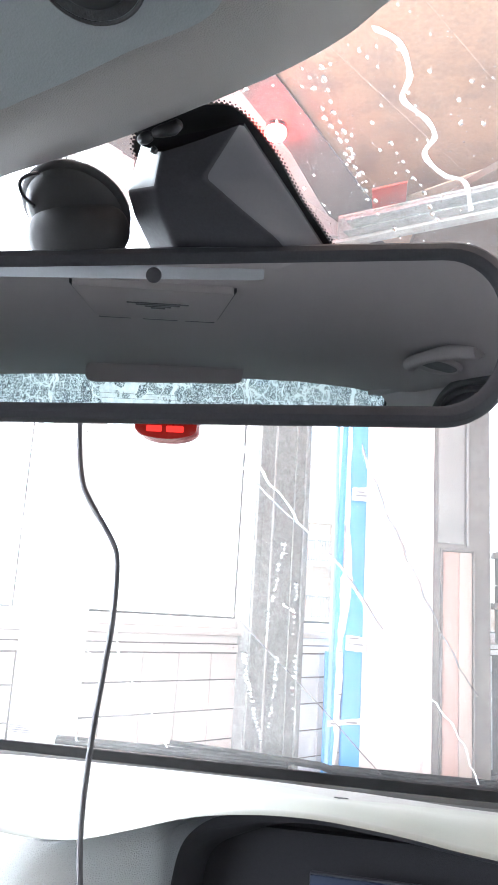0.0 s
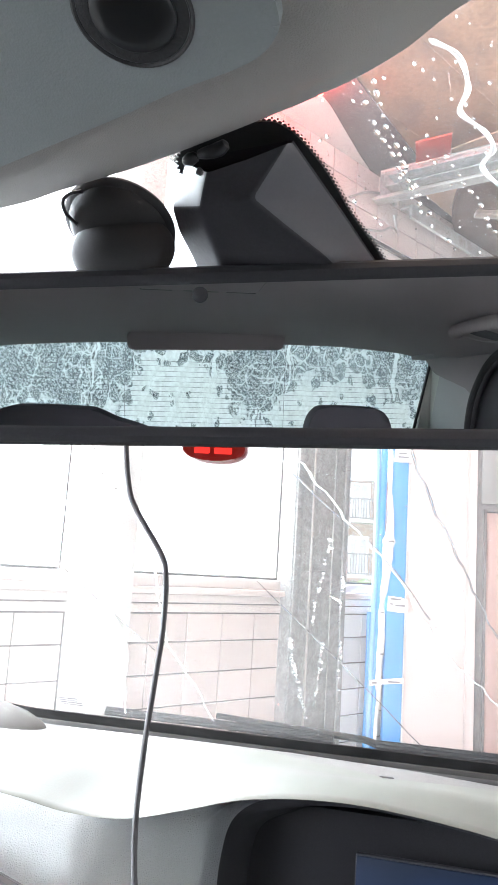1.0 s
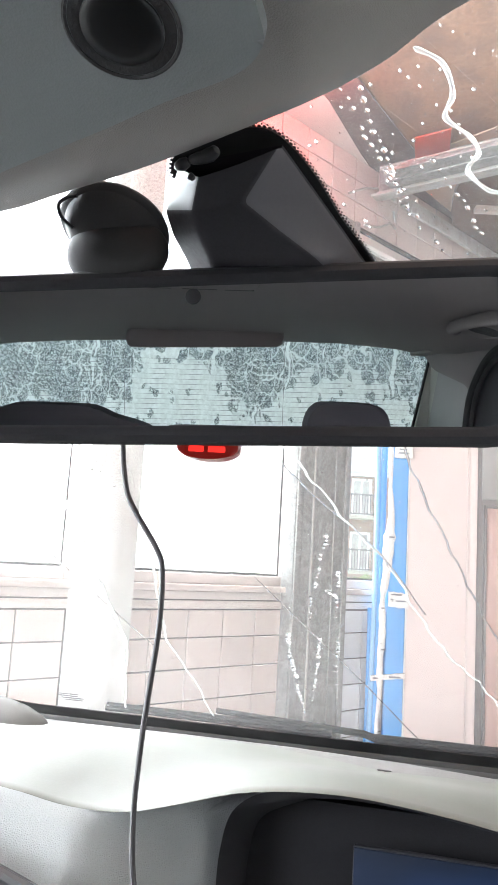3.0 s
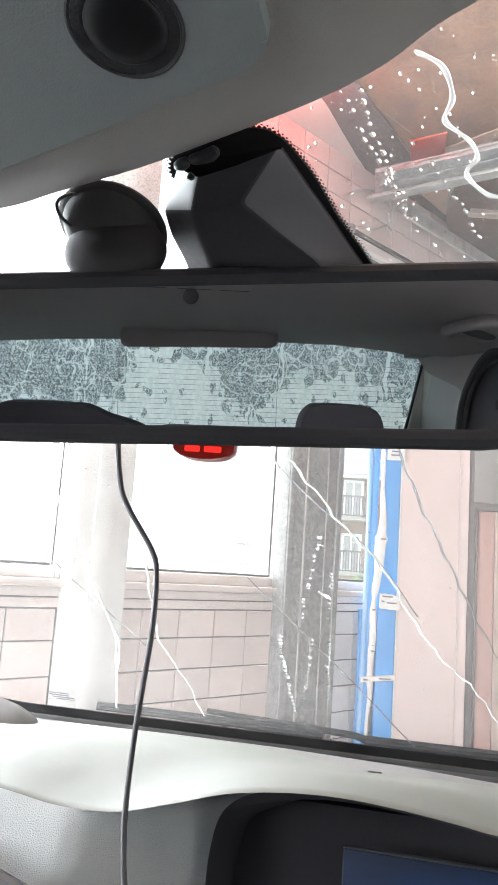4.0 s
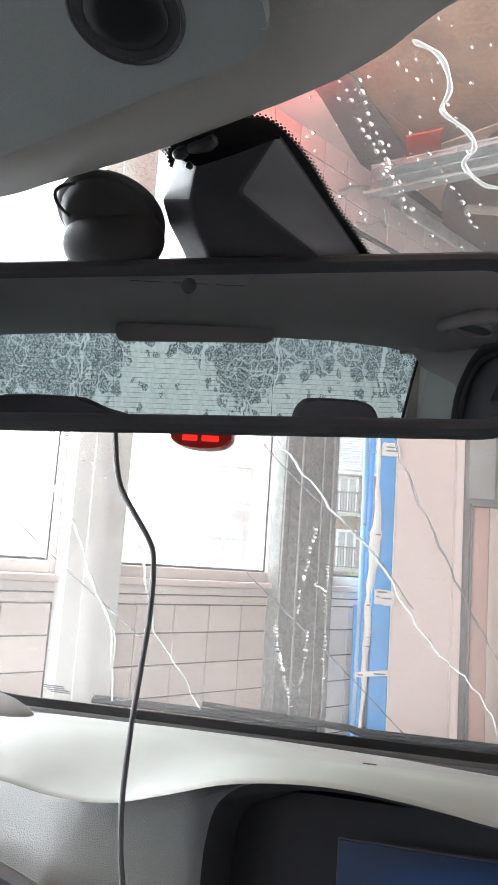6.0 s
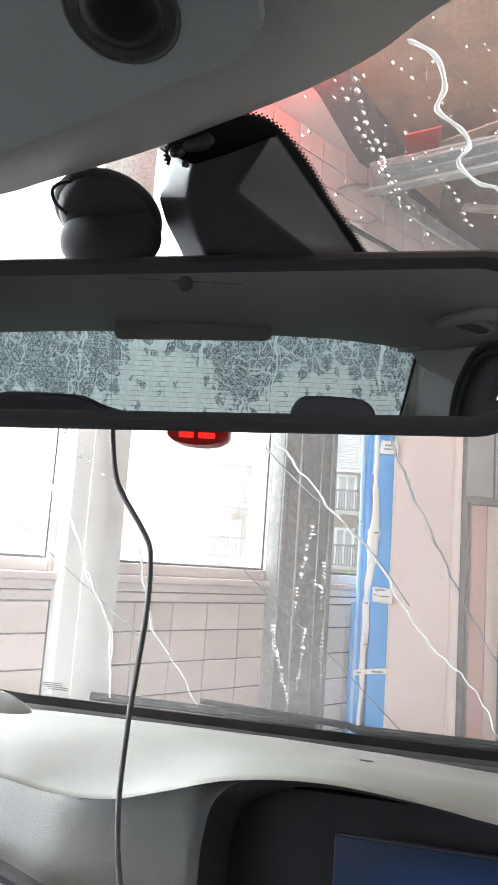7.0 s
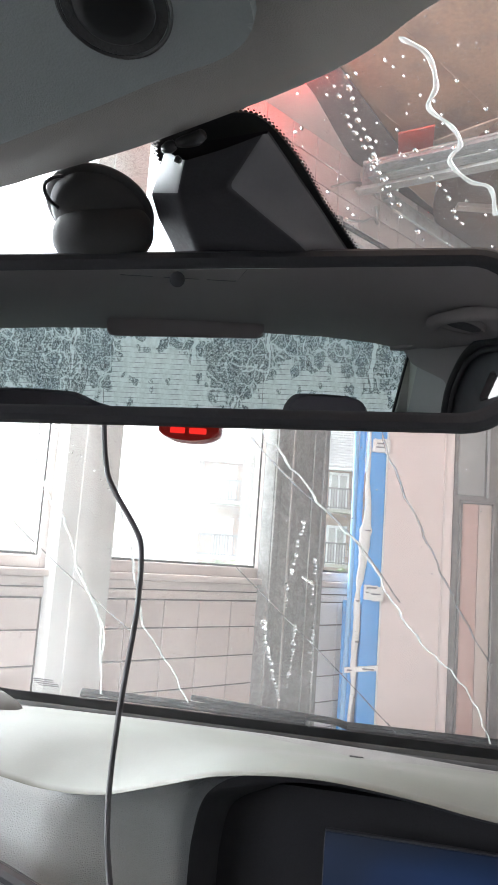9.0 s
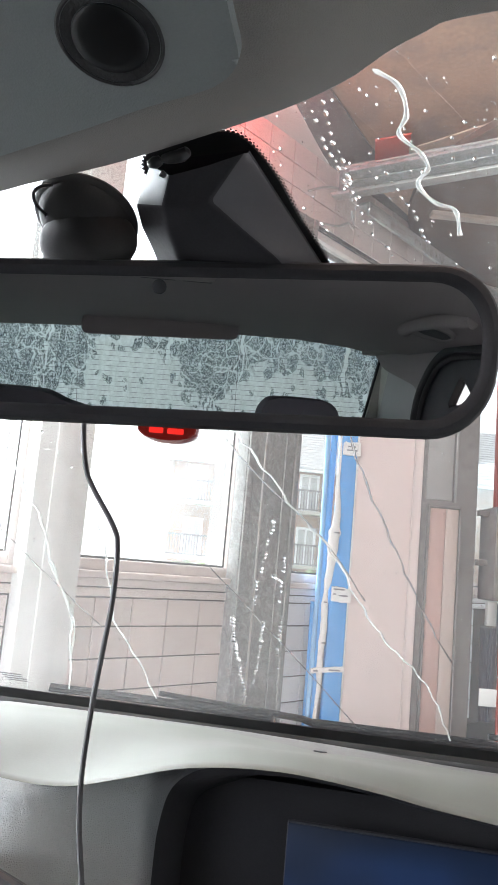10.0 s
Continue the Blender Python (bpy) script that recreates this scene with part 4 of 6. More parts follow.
def flats():
    at = PF @ Matrix.Translation((0, 37, 0))
    ob = thing("apartment_building", "brown brick block of flats with white windows and black balconies", "building", at=at)
    x0, x1, st, hs, z0 = -1.6, 26.0, 2.5, 2, 1.17
    top = 5.62
    part("wall", one_box((x0, 0, -0.06), (x1, 9, top), at), M_FARBRICK, ob, smooth=False)
    prof = ((-0.45, top - 0.05), (-0.45, top + 0.12), (4.5, top + 3.6), (9.45, top + 0.12), (9.45, top - 0.05))
    ends = Matrix(((0, 0, 1, 0), (1, 0, 0, 0), (0, 1, 0, 0), (0, 0, 0, 1)))
    roof = part("roof", slab(prof, at @ ends, x0 - 0.3, x1 + 0.3), M_ROOF, ob, "pale pitched roof", smooth=False)
    cb = bmesh.new()
    for k in range(22):
        y, z = -0.45 + 4.95 * k / 22, top + 0.12 + 3.48 * k / 22
        box(cb, (x0 - 0.3, y, z), (x1 + 0.3, y + 0.23, z + 0.045), at)
    part("shingles", cb, M_ROOF, roof, "courses of pale shingles", smooth=False, kind="stuff")
    part("gutter", one_box((x0 - 0.3, -0.56, top - 0.08), (x1 + 0.3, -0.46, top + 0.04), at, 0.02), M_WHITEPAINT, ob)
    for s in range(hs):
        zs = z0 + s * st
        for k in (-0.66, 0, 1, 2, 3, 4, 5, 6, 7):
            x = 1.15 + k * 3.2
            z, h = zs + 0.03, 1.78
            w = part("window", boxes((((x, -0.05, z), (x + 0.12, 0.02, z + h)), ((x + 0.83, -0.05, z), (x + 0.95, 0.02, z + h)), ((x + 0.12, -0.05, z), (x + 0.83, 0.02, z + 0.12)),
                                      ((x + 0.12, -0.05, z + h - 0.12), (x + 0.83, 0.02, z + h)), ((x + 0.43, -0.05, z + 0.12), (x + 0.52, 0.02, z + h - 0.12))), at), M_WHITEPAINT, ob, "white french window", smooth=False)
            part("pane", one_box((x + 0.12, -0.03, z + 0.12), (x + 0.83, -0.005, z + h - 0.12), at), M_FARGLASS, w, smooth=False)
            bal = part("balcony", one_box((x - 0.65, -1.1, zs - 0.12), (x + 1.40, -0.07, zs + 0.02), at), M_MORTAR, ob, smooth=False)
            rb = boxes((((x - 0.65, -1.1, zs + 0.92), (x + 1.40, -1.05, zs + 1.0)), ((x - 0.65, -1.1, zs + 0.06), (x + 1.40, -1.05, zs + 0.12))), at)
            for j in range(17):
                xx = x - 0.64 + j * 0.126
                box(rb, (xx, -1.09, zs + 0.02), (xx + 0.04, -1.065, zs + 0.92), at)
            part("railing", rb, M_RAIL, bal, "black iron railing", smooth=False)

flats()

# =====================================================================
# the car
# =====================================================================
WS_N = Vector((0, 0.4311, 0.9023)).normalized()
WS = Matrix(((1, 0, 0, 0), (0, -WS_N.z, WS_N.y, 0.82), (0, WS_N.y, WS_N.z, 0.975), (0, 0, 0, 1)))   # x across, y up the glass, z outward


def on_glass(x, s, inward=0.0):
    return WS @ Vector((x, s, -inward))


def ring_slab(outer, inner, m, lo, hi):
    """A flat frame between two outlines of equal count."""
    bm = bmesh.new()
    n = len(outer)
    rings = [[bm.verts.new(m @ Vector((x, y, z))) for x, y in poly] for poly, z in ((inner, lo), (outer, lo), (outer, hi), (inner, hi))]
    for a in range(4):
        p, q = rings[a], rings[(a + 1) % 4]
        for i in range(n):
            k = (i + 1) % n
            bm.faces.new((p[i], p[k], q[k], q[i]))
    return bm


def glass_outline(d):
    """The windscreen's outline, drawn in by d; x across, y up the glass."""
    out = []
    for a in round_rect(-0.66 + d, -0.04 + d, 0.66 - d, 1.09 - d, 0.11, 8):
        out.append((a[0] * (1 - 0.11 * a[1]), a[1]))
    return out


def windscreen():
    ob = thing("windscreen", "wet raked windscreen with a dark ceramic border", "windscreen", kind="structure", at=WS)
    g = part("glass", slab(glass_outline(0), WS, 0.0, 0.005), M_GLASS, ob, "wet clear glass", smooth=False)
    g.visible_shadow = False
    part("border", ring_slab(glass_outline(0.0), glass_outline(0.052), WS, -0.0015, -0.0005), M_FRIT, ob, "black ceramic border", smooth=False)
    # dark patch round the sensor housing, with its dotted edge
    s = lambda y: (0.82 - y) / 0.9023
    edge = [(0.0, s(0.12)), (-0.002, s(0.03)), (-0.0065, s(-0.002)), (-0.0070, s(-0.011)), (-0.001, s(-0.0185)), (0.008, s(-0.0225)), (0.020, s(-0.0245)), (0.034, s(-0.0245)),
            (0.041, s(-0.0215)), (0.047, s(-0.0145)), (0.0545, s(-0.001)), (0.062, s(0.018)), (0.072, s(0.038)), (0.085, s(0.07)), (0.10, s(0.12))]
    line = smooth_line([(x, y, 0) for x, y in edge], 8)
    part("sensor_patch", slab([(p.x, p.y) for p in line], WS, -0.0016, -0.0006), M_FRIT, ob, "black patch behind the mirror", smooth=False)
    bm = bmesh.new()
    acc = 0.0
    step = 0.0021
    nxt = 0.0
    row = 0
    for a, b in zip(line, line[1:]):
        d = (b - a).length
        t = (b - a).normalized()
        nrm = Vector((-t.y, t.x, 0))
        while nxt < acc + d:
            p = a + t * (nxt - acc)
            for k, r in ((0.0003, 0.00085), (0.0015, 0.00045)):
                c = p + nrm * k + t * (step / 2 if k > 0.001 else 0)
                bmesh.ops.create_circle(bm, cap_ends=True, radius=r, segments=8, matrix=WS @ Matrix.Translation((c.x, c.y, -0.0012)))
            nxt += step
        acc += d
    part("dot_edge", bm, M_FRIT, ob, "dotted edge of the black patch", smooth=False, kind="stuff")
    bm = bmesh.new()
    for row, r in ((0.0132, 0.00115), (0.0160, 0.0008)):
        for k in range(300):
            x = -0.47 + 0.0031 * k + (0.00155 if r < 0.001 else 0)
            bmesh.ops.create_circle(bm, cap_ends=True, radius=r, segments=8, matrix=WS @ Matrix.Translation((x, row, -0.0012)))
    part("dot_edge", bm, M_FRIT, ob, "dotted upper edge of the black border", smooth=False, kind="stuff")
    # rubber seal and cowl at the foot of the glass
    bm = bmesh.new()
    xs = np.linspace(-0.70, 0.70, 41)
    grid(bm, [[(x, 0.80, 0.93) for x in xs], [(x, 0.86, 0.945) for x in xs], [(x, 0.868, 0.957) for x in xs]])
    part("cowl_seal", thicken(bm, 0.004), M_RUBBER, ob, "black rubber seal")
    lab = bmesh.new()
    for k in range(4):
        box(lab, (-0.436, 0.090 - k * 0.010, -0.0026), (-0.402 - 0.004 * (k % 2), 0.0922 - k * 0.010, -0.0018), WS)
    part("maker_mark", lab, M_MARK, ob, "tiny printed mark in bars", smooth=False)
    return ob


windscreen()

# ---- dashboard ----
FAR = ((-0.68, 0.55), (-0.5, 0.68), (-0.42, 0.748), (-0.25, 0.765), (-0.1, 0.767), (0.05, 0.743), (0.17, 0.70), (0.4, 0.66), (0.68, 0.55))
SEAM = ((-0.68, 0.52), (-0.5, 0.655), (-0.405, 0.722), (-0.24, 0.733), (-0.13, 0.732), (-0.037, 0.687), (0.034, 0.641), (0.097, 0.652), (0.17, 0.655), (0.4, 0.60), (0.68, 0.51))
LIP = ((-0.68, 0.970), (-0.40, 0.980), (-0.315, 0.9765), (-0.252, 0.9689), (-0.1925, 0.9708), (-0.1365, 0.9854), (-0.0823, 1.0016), (-0.0293, 1.0096), (0.0223, 1.012), (0.0723, 1.0092),
       (0.1206, 1.0041), (0.1588, 0.999), (0.30, 0.985), (0.42, 0.972), (0.68, 0.965))
LIPS = [(p.x, p.z) for p in smooth_line([(x, 0, z) for x, z in LIP], 5)]


def deck(y):
    return 1.003 - 0.089 * (y - 0.44)


def dash_z(x, y):
    f = max(0.0, min(1.0, (y - 0.44) / 0.20))
    f = f * f * (3 - 2 * f)
    return lerp(LIPS, x) * (1 - f) + deck(y) * f


TUCK = ((0.0, 0.0), (0.0055, 0.005), (0.011, 0.010), (0.020, 0.014), (0.06, 0.0145), (0.18, 0.008))


def tuck(x, dz):
    """Undercut of the front face below its lip, deeper towards the instrument bay."""
    t = max(0.0, min(1.0, (x + 0.25) / 0.13))
    return lerp(TUCK, dz) * t * t * (3 - 2 * t)


def dashboard():
    ob = thing("dashboard", "two-tone grey vinyl dashboard with a hooded instrument bay", "dashboard", at=Matrix.Translation((0, 0.5, 0.9)))
    xs = sorted(set([float(v) for v in np.linspace(-0.68, 0.68, 105)] + [float(v) for v in np.linspace(-0.30, 0.20, 101)]))
    bm = bmesh.new()
    rows = []
    for k in range(6):
        rows.append([(x, lerp(FAR, x) + (lerp(SEAM, x) - lerp(FAR, x)) * k / 5, deck(lerp(FAR, x) + (lerp(SEAM, x) - lerp(FAR, x)) * k / 5) - 0.003) for x in xs])
    rows.insert(0, [(x, lerp(FAR, x) + 0.012, deck(lerp(FAR, x)) - 0.012) for x in xs])
    rows.insert(0, [(x, lerp(FAR, x) + 0.05, deck(lerp(FAR, x)) - 0.05) for x in xs])
    rows.append([(x, lerp(SEAM, x) - 0.02, deck(lerp(SEAM, x)) - 0.003) for x in xs])
    grid(bm, rows)
    part("windscreen_shelf", bm, M_PADTEX, ob, "grained strip below the windscreen")
    bm = bmesh.new()
    rows = [[(x, lerp(SEAM, x), deck(lerp(SEAM, x)) - 0.004) for x in xs], [(x, lerp(SEAM, x) - 0.001, deck(lerp(SEAM, x)) - 0.0005) for x in xs]]
    for k in range(1, 13):
        row = []
        for x in xs:
            y0 = lerp(SEAM, x)
            y = y0 + (0.44 - y0) * k / 12
            row.append((x, y, dash_z(x, y)))
        rows.append(row)
    for dy, dz in ((0.004, 0.0004), (0.007, 0.0015), (0.009, 0.003)):
        rows.append([(x, 0.44 - dy, lerp(LIPS, x) - dz) for x in xs])
    grid(bm, rows)
    part("top_pad", bm, M_PAD, ob, "pale grey smooth top pad")
    nk = slab([(0.006, -0.0002), (0.013, 0.0028), (0.0165, 0.0034), (0.022, -0.0004), (0.016, -0.0008), (0.011, -0.0007)], Matrix.Translation((0.018, 0.638, deck(0.638))), 0.0, 0.0016, 0.0005)
    part("vent_tip", nk, M_BLACKSOFT, ob, "dark tip of the vent seam")
    # front face, rolling into the instrument bay along the arch of its opening
    arch = ((-0.1127, 0.80), (-0.1127, 0.895), (-0.1101, 0.9292), (-0.1039, 0.9553), (-0.0912, 0.9697), (-0.0645, 0.9819), (-0.029, 0.9935), (0.022, 0.9985), (0.072, 0.996), (0.12, 0.991), (0.159, 0.986), (0.30, 0.972),
            (0.37, 0.955), (0.395, 0.91), (0.40, 0.80))
    edge_x = [(z, x) for x, z in arch[1:7]]
    bm = bmesh.new()
    rows = []
    left = [x for x in xs if x < -0.21]
    for y, dz in ((0.4315, 0.0028), (0.4290, 0.0055), (0.427, 0.0085), (0.425, 0.0115), (0.4235, 0.016), (0.422, 0.022), (0.420, 0.030), (0.418, 0.038), (0.414, 0.05), (0.41, 0.065), (0.40, 0.09), (0.388, 0.12), (0.37, 0.18)):
        xe = -0.04
        for _ in range(12):
            xe = 0.5 * xe + 0.5 * lerp(edge_x, lerp(LIPS, xe) - dz)
        row = []
        for x in left + [-0.21 + (xe + 0.21) * k / 24 for k in range(25)]:
            t = min(1.0, max(0.0, 1 - (-0.1127 - x) / 0.14))
            row.append((x, y + (0.4315 - y) * min(1.0, tuck(x, dz) * 80) + tuck(x, dz) * 1.5 + 0.062 * t * t * min(1.0, (dz - 0.0028) / 0.0027), lerp(LIPS, x) - dz))
        rows.append(row)
    xl = left + [-0.21 + (-0.1127 + 0.21) * k / 24 for k in range(25)]
    rows += [[(x, 0.37, 0.72) for x in xl], [(x, 0.38, 0.45) for x in xl], [(x, 0.55, 0.30) for x in xl]]
    grid(bm, rows)
    part("front_face", bm, M_LEATHER, ob, "grained dark grey front")
    bm = bmesh.new()
    xr = [0.40] + [x for x in xs if x > 0.405]
    grid(bm, [[(x, y, lerp(LIPS, x) - dz) for x in xr] for y, dz in ((0.425, 0.010), (0.41, 0.06), (0.388, 0.12))] + [[(x, 0.36, 0.72) for x in xr], [(x, 0.38, 0.45) for x in xr]])
    part("front_face", bm, M_LEATHER, ob, "grained dark grey front")
    bm = bmesh.new()
    line = [(p.x, p.z) for p in smooth_line([(x, 0, z) for x, z in arch], 4)]
    rings = [[], [], []]
    for x, z in line:
        f = max(0.0, min(1.0, (x + 0.108) / 0.07)) if x < 0.2 else 1.0
        f = f * f * (3 - 2 * f)
        rings[0].append((x, 0.486 + (0.4305 - 0.486) * f, (z + 0.003) * (1 - f) + max(z + 0.002, lerp(LIPS, x) - 0.003) * f))
        rings[1].append((x, 0.489 + (0.446 - 0.489) * f, z + 0.002 + 0.002 * f))
        rings[2].append((x, 0.493 + (0.464 - 0.493) * f, z - 0.001))
    grid(bm, rings + [[(x * 0.98 + 0.003, 0.51, z - 0.010) for x, z in line], [(x * 0.95 + 0.007, 0.56, z - 0.022) for x, z in line]])
    # leather hood in shade, drawn with the near-black of the bay
    part("instrument_hood", bm, M_BAY, ob, "hood over the instruments, shade on its leather put into near-black")
    part("instrument_back", one_box((-0.12, 0.555, 0.78), (0.41, 0.57, 0.968), None), M_BAY, ob)
    part("lower_panel", one_box((-0.112, 0.37, 0.45), (0.41, 0.56, 0.83), None, 0.01), M_LEATHER, ob)
    sc = part("display", one_box((0.017, 0.500, 0.855), (0.34, 0.508, 0.948), None, 0.003), M_BAY, ob, "instrument display with a blue screen")
    part("screen", one_box((0.0185, 0.497, 0.858), (0.33, 0.4995, 0.9465), None, 0.001), M_SCREEN, sc, "softly lit blue screen")
    # trim blade at the left of the front
    tr = part("trim_blade", tube(bmesh.new(), smooth_line([(-0.40, 0.385, 0.945), (-0.277, 0.378, 0.914), (-0.232, 0.374, 0.902), (-0.17, 0.37, 0.882), (-0.13, 0.368, 0.86)]), 0.008, 10), M_BLACK, ob, "glossy black trim blade")
    part("chrome_line", tube(bmesh.new(), smooth_line([(-0.40, 0.377, 0.936), (-0.277, 0.370, 0.904), (-0.232, 0.366, 0.892), (-0.17, 0.362, 0.872), (-0.13, 0.36, 0.85)]), 0.002, 8), M_STEELPALE, tr, "thin chrome line")
    # trim cap at the foot of the left pillar
    cp = bmesh.new()
    bmesh.ops.create_uvsphere(cp, u_segments=24, v_segments=12, radius=1, matrix=Matrix.Translation((-0.525, 0.705, 0.968)) @ Matrix.Rotation(radians(-25), 4, "Z") @ Matrix.Diagonal((0.135, 0.06, 0.036, 1)))
    part("corner_cap", cp, M_CAP, ob, "grey trim cap in the corner")
    return ob


dashboard()

# ---- roof lining ----
EDGE = ((-0.66, 0.020, 1.345), (-0.30, 0.018, 1.350), (-0.20, 0.010, 1.355), (-0.095, 0.0, 1.361), (-0.063, -0.006, 1.364), (-0.032, -0.012, 1.367), (-0.005, -0.018, 1.370), (0.040, -0.030, 1.376),
        (0.067, -0.038, 1.380), (0.088, -0.047, 1.384), (0.100, -0.055, 1.387), (0.113, -0.061, 1.390), (0.137, -0.067, 1.393), (0.25, -0.073, 1.396), (0.66, -0.07, 1.393))
EDGE_L = smooth_line(EDGE, 5)
E_Y = [(p.x, p.y) for p in EDGE_L]
E_Z = [(p.x, p.z) for p in EDGE_L]
REAR_TOP = ((-0.70, 1.275), (-0.59, 1.292), (-0.42, 1.304), (-0.22, 1.313), (0.0, 1.318), (0.22, 1.321), (0.42, 1.320), (0.59, 1.308), (0.70, 1.288))


def roof_z(x, y):
    mid = lerp(((-2.06, lerp(REAR_TOP, x) + 0.012), (-1.85, 1.365), (-1.6, 1.40), (-1.0, 1.428), (-0.4, 1.425), (-0.25, 1.412)), y)
    side = 0.085 * min(1.0, abs(x) / 0.62) ** 4 * min(1.0, (y + 2.06) / 0.4)
    return mid - side


def console_z(x, y):
    """Underside of the roof console: leans down towards the front."""
    up = lerp(((-0.66, 0.0), (0.070, 0.0), (0.09, 0.008), (0.12, 0.022), (0.155, 0.032), (0.66, 0.032)), x)
    return min(1.3519 - 0.3 * (y + 0.1253) + up, roof_z(x, -0.3) - 0.004)


def headliner():
    bm = bmesh.new()
    xs = sorted(set([float(v) for v in np.linspace(-0.72, 0.72, 49)] + [float(v) for v in np.linspace(-0.12, 0.16, 57)]))
    rows = [[(x, lerp(E_Y, x) - 0.004, lerp(E_Z, x) + 0.008) for x in xs], [(x, lerp(E_Y, x), lerp(E_Z, x) + 0.002) for x in xs]]
    for d in (0.004, 0.010, 0.018, 0.028, 0.040, 0.052, 0.064, 0.076, 0.09):
        t = min(1.0, d / 0.080)
        t = t * t * (3 - 2 * t) * 0.5 + t * 0.5
        row = []
        for x in xs:
            y = lerp(E_Y, x) - d
            row.append((x, y, lerp(E_Z, x) * (1 - t) + console_z(x, y) * t))
        rows.append(row)
    for y in (-0.20, -0.24, -0.28, -0.31):
        rows.append([(x, y, console_z(x, y)) for x in xs])
    for y in (-0.34, -0.5, -0.7, -0.9, -1.1, -1.3, -1.5, -1.6, -1.7, -1.8, -1.9, -1.98, -2.06):
        rows.append([(x, y, roof_z(x, y)) for x in xs])
    grid(bm, rows)
    ob = solo("headliner", bm, M_LINER, kind="structure", label="grey fabric roof lining of the car")
    # outer roof skin, above the lining
    bm = bmesh.new()
    xr = [float(v) for v in np.linspace(-0.70, 0.70, 21)]
    grid(bm, [[(x, y, z - 0.045 * (abs(x) / 0.7) ** 4) for x in xr] for y, z in ((-0.10, 1.428), (-0.4, 1.465), (-1.0, 1.475), (-1.6, 1.445), (-2.1, 1.365))])
    solo("car_roof", thicken(bm, 0.004), M_CARPAINT, kind="structure", label="silver car roof panel above the lining")
    return ob


headliner()


def overhead_console():
    tilt = math.atan(0.3)
    m = Matrix.Translation((-0.0052, -0.1253, 1.3519)) @ Matrix.Rotation(-tilt, 4, "X") @ Matrix.Scale(1.045, 4)
    ob = thing("overhead_console", "blue-grey overhead console with a round dark lamp", "console", at=m)
    front = [(-0.17, 0.0865), (-0.0327, 0.0436), (-0.0088, 0.0362), (0.0129, 0.0296), (0.0329, 0.0229), (0.0507, 0.0182), (0.0587, 0.0147), (0.0634, 0.0101), (0.0651, 0.0055), (0.0648, -0.012), (0.064, -0.10), (0.054, -0.12), (-0.16, -0.12), (-0.175, -0.10), (-0.18, 0.06)]
    pts = [(p.x, p.y) for p in smooth_line([(x, y, 0) for x, y in front + front[:1]], 5)[:-1]]
    part("panel", slab(pts, m, -0.0055, 0.012, 0.0022, 3), M_CONSOLE, ob, "blue-grey moulded panel")
    d = m @ Matrix.Translation((0.0290, -0.0010, -0.0055))
    part("lamp_rim", lathe([(0.0158, 0.001), (0.0158, -0.0002), (0.0152, -0.0006), (0.0146, -0.0002), (0.0143, 0.001)], d, 48), M_BLACKSOFT, ob, "low round rim")
    # panel is solid here; the dark ring stands in for a shaded well
    part("well_shade_ring", lathe([(0.0144, 0.001), (0.0144, -0.0001), (0.0128, -0.0004), (0.0112, -0.0001), (0.011, 0.001)], d, 48), M_BLACKSOFT, ob, "dark ring for the shade of a well round the lens")
    part("lamp_lens", lathe([(0.0110, 0.0), (0.0110, -0.0006), (0.0102, -0.0013), (0.007, -0.0019), (0.001, -0.0021)], d, 40), M_LENS, ob, "round dark lens")


overhead_console()

# ---- rear-view mirror ----
MN = Vector((0.163, -0.976, -0.134)).normalized()
MX = Vector((0, 0, 1)).cross(MN).normalized()
MY = MN.cross(MX)
MM = Matrix(((MX.x, MY.x, MN.x, 0.0), (MX.y, MY.y, MN.y, 0.02), (MX.z, MY.z, MN.z, 1.29), (0, 0, 0, 1)))


def mirror_outline(d):
    out = []
    for x, y in round_rect(-0.142 + d, -0.0385 + d, 0.1575 - d, 0.0385 - d, 0.030 - d * 0.6, 9):
        out.append((x, y * (1.07 if y < 0 else 1) * (1 + 0.26 * (x - 0.03)) + 0.0075 + 0.045 * x))
    return out


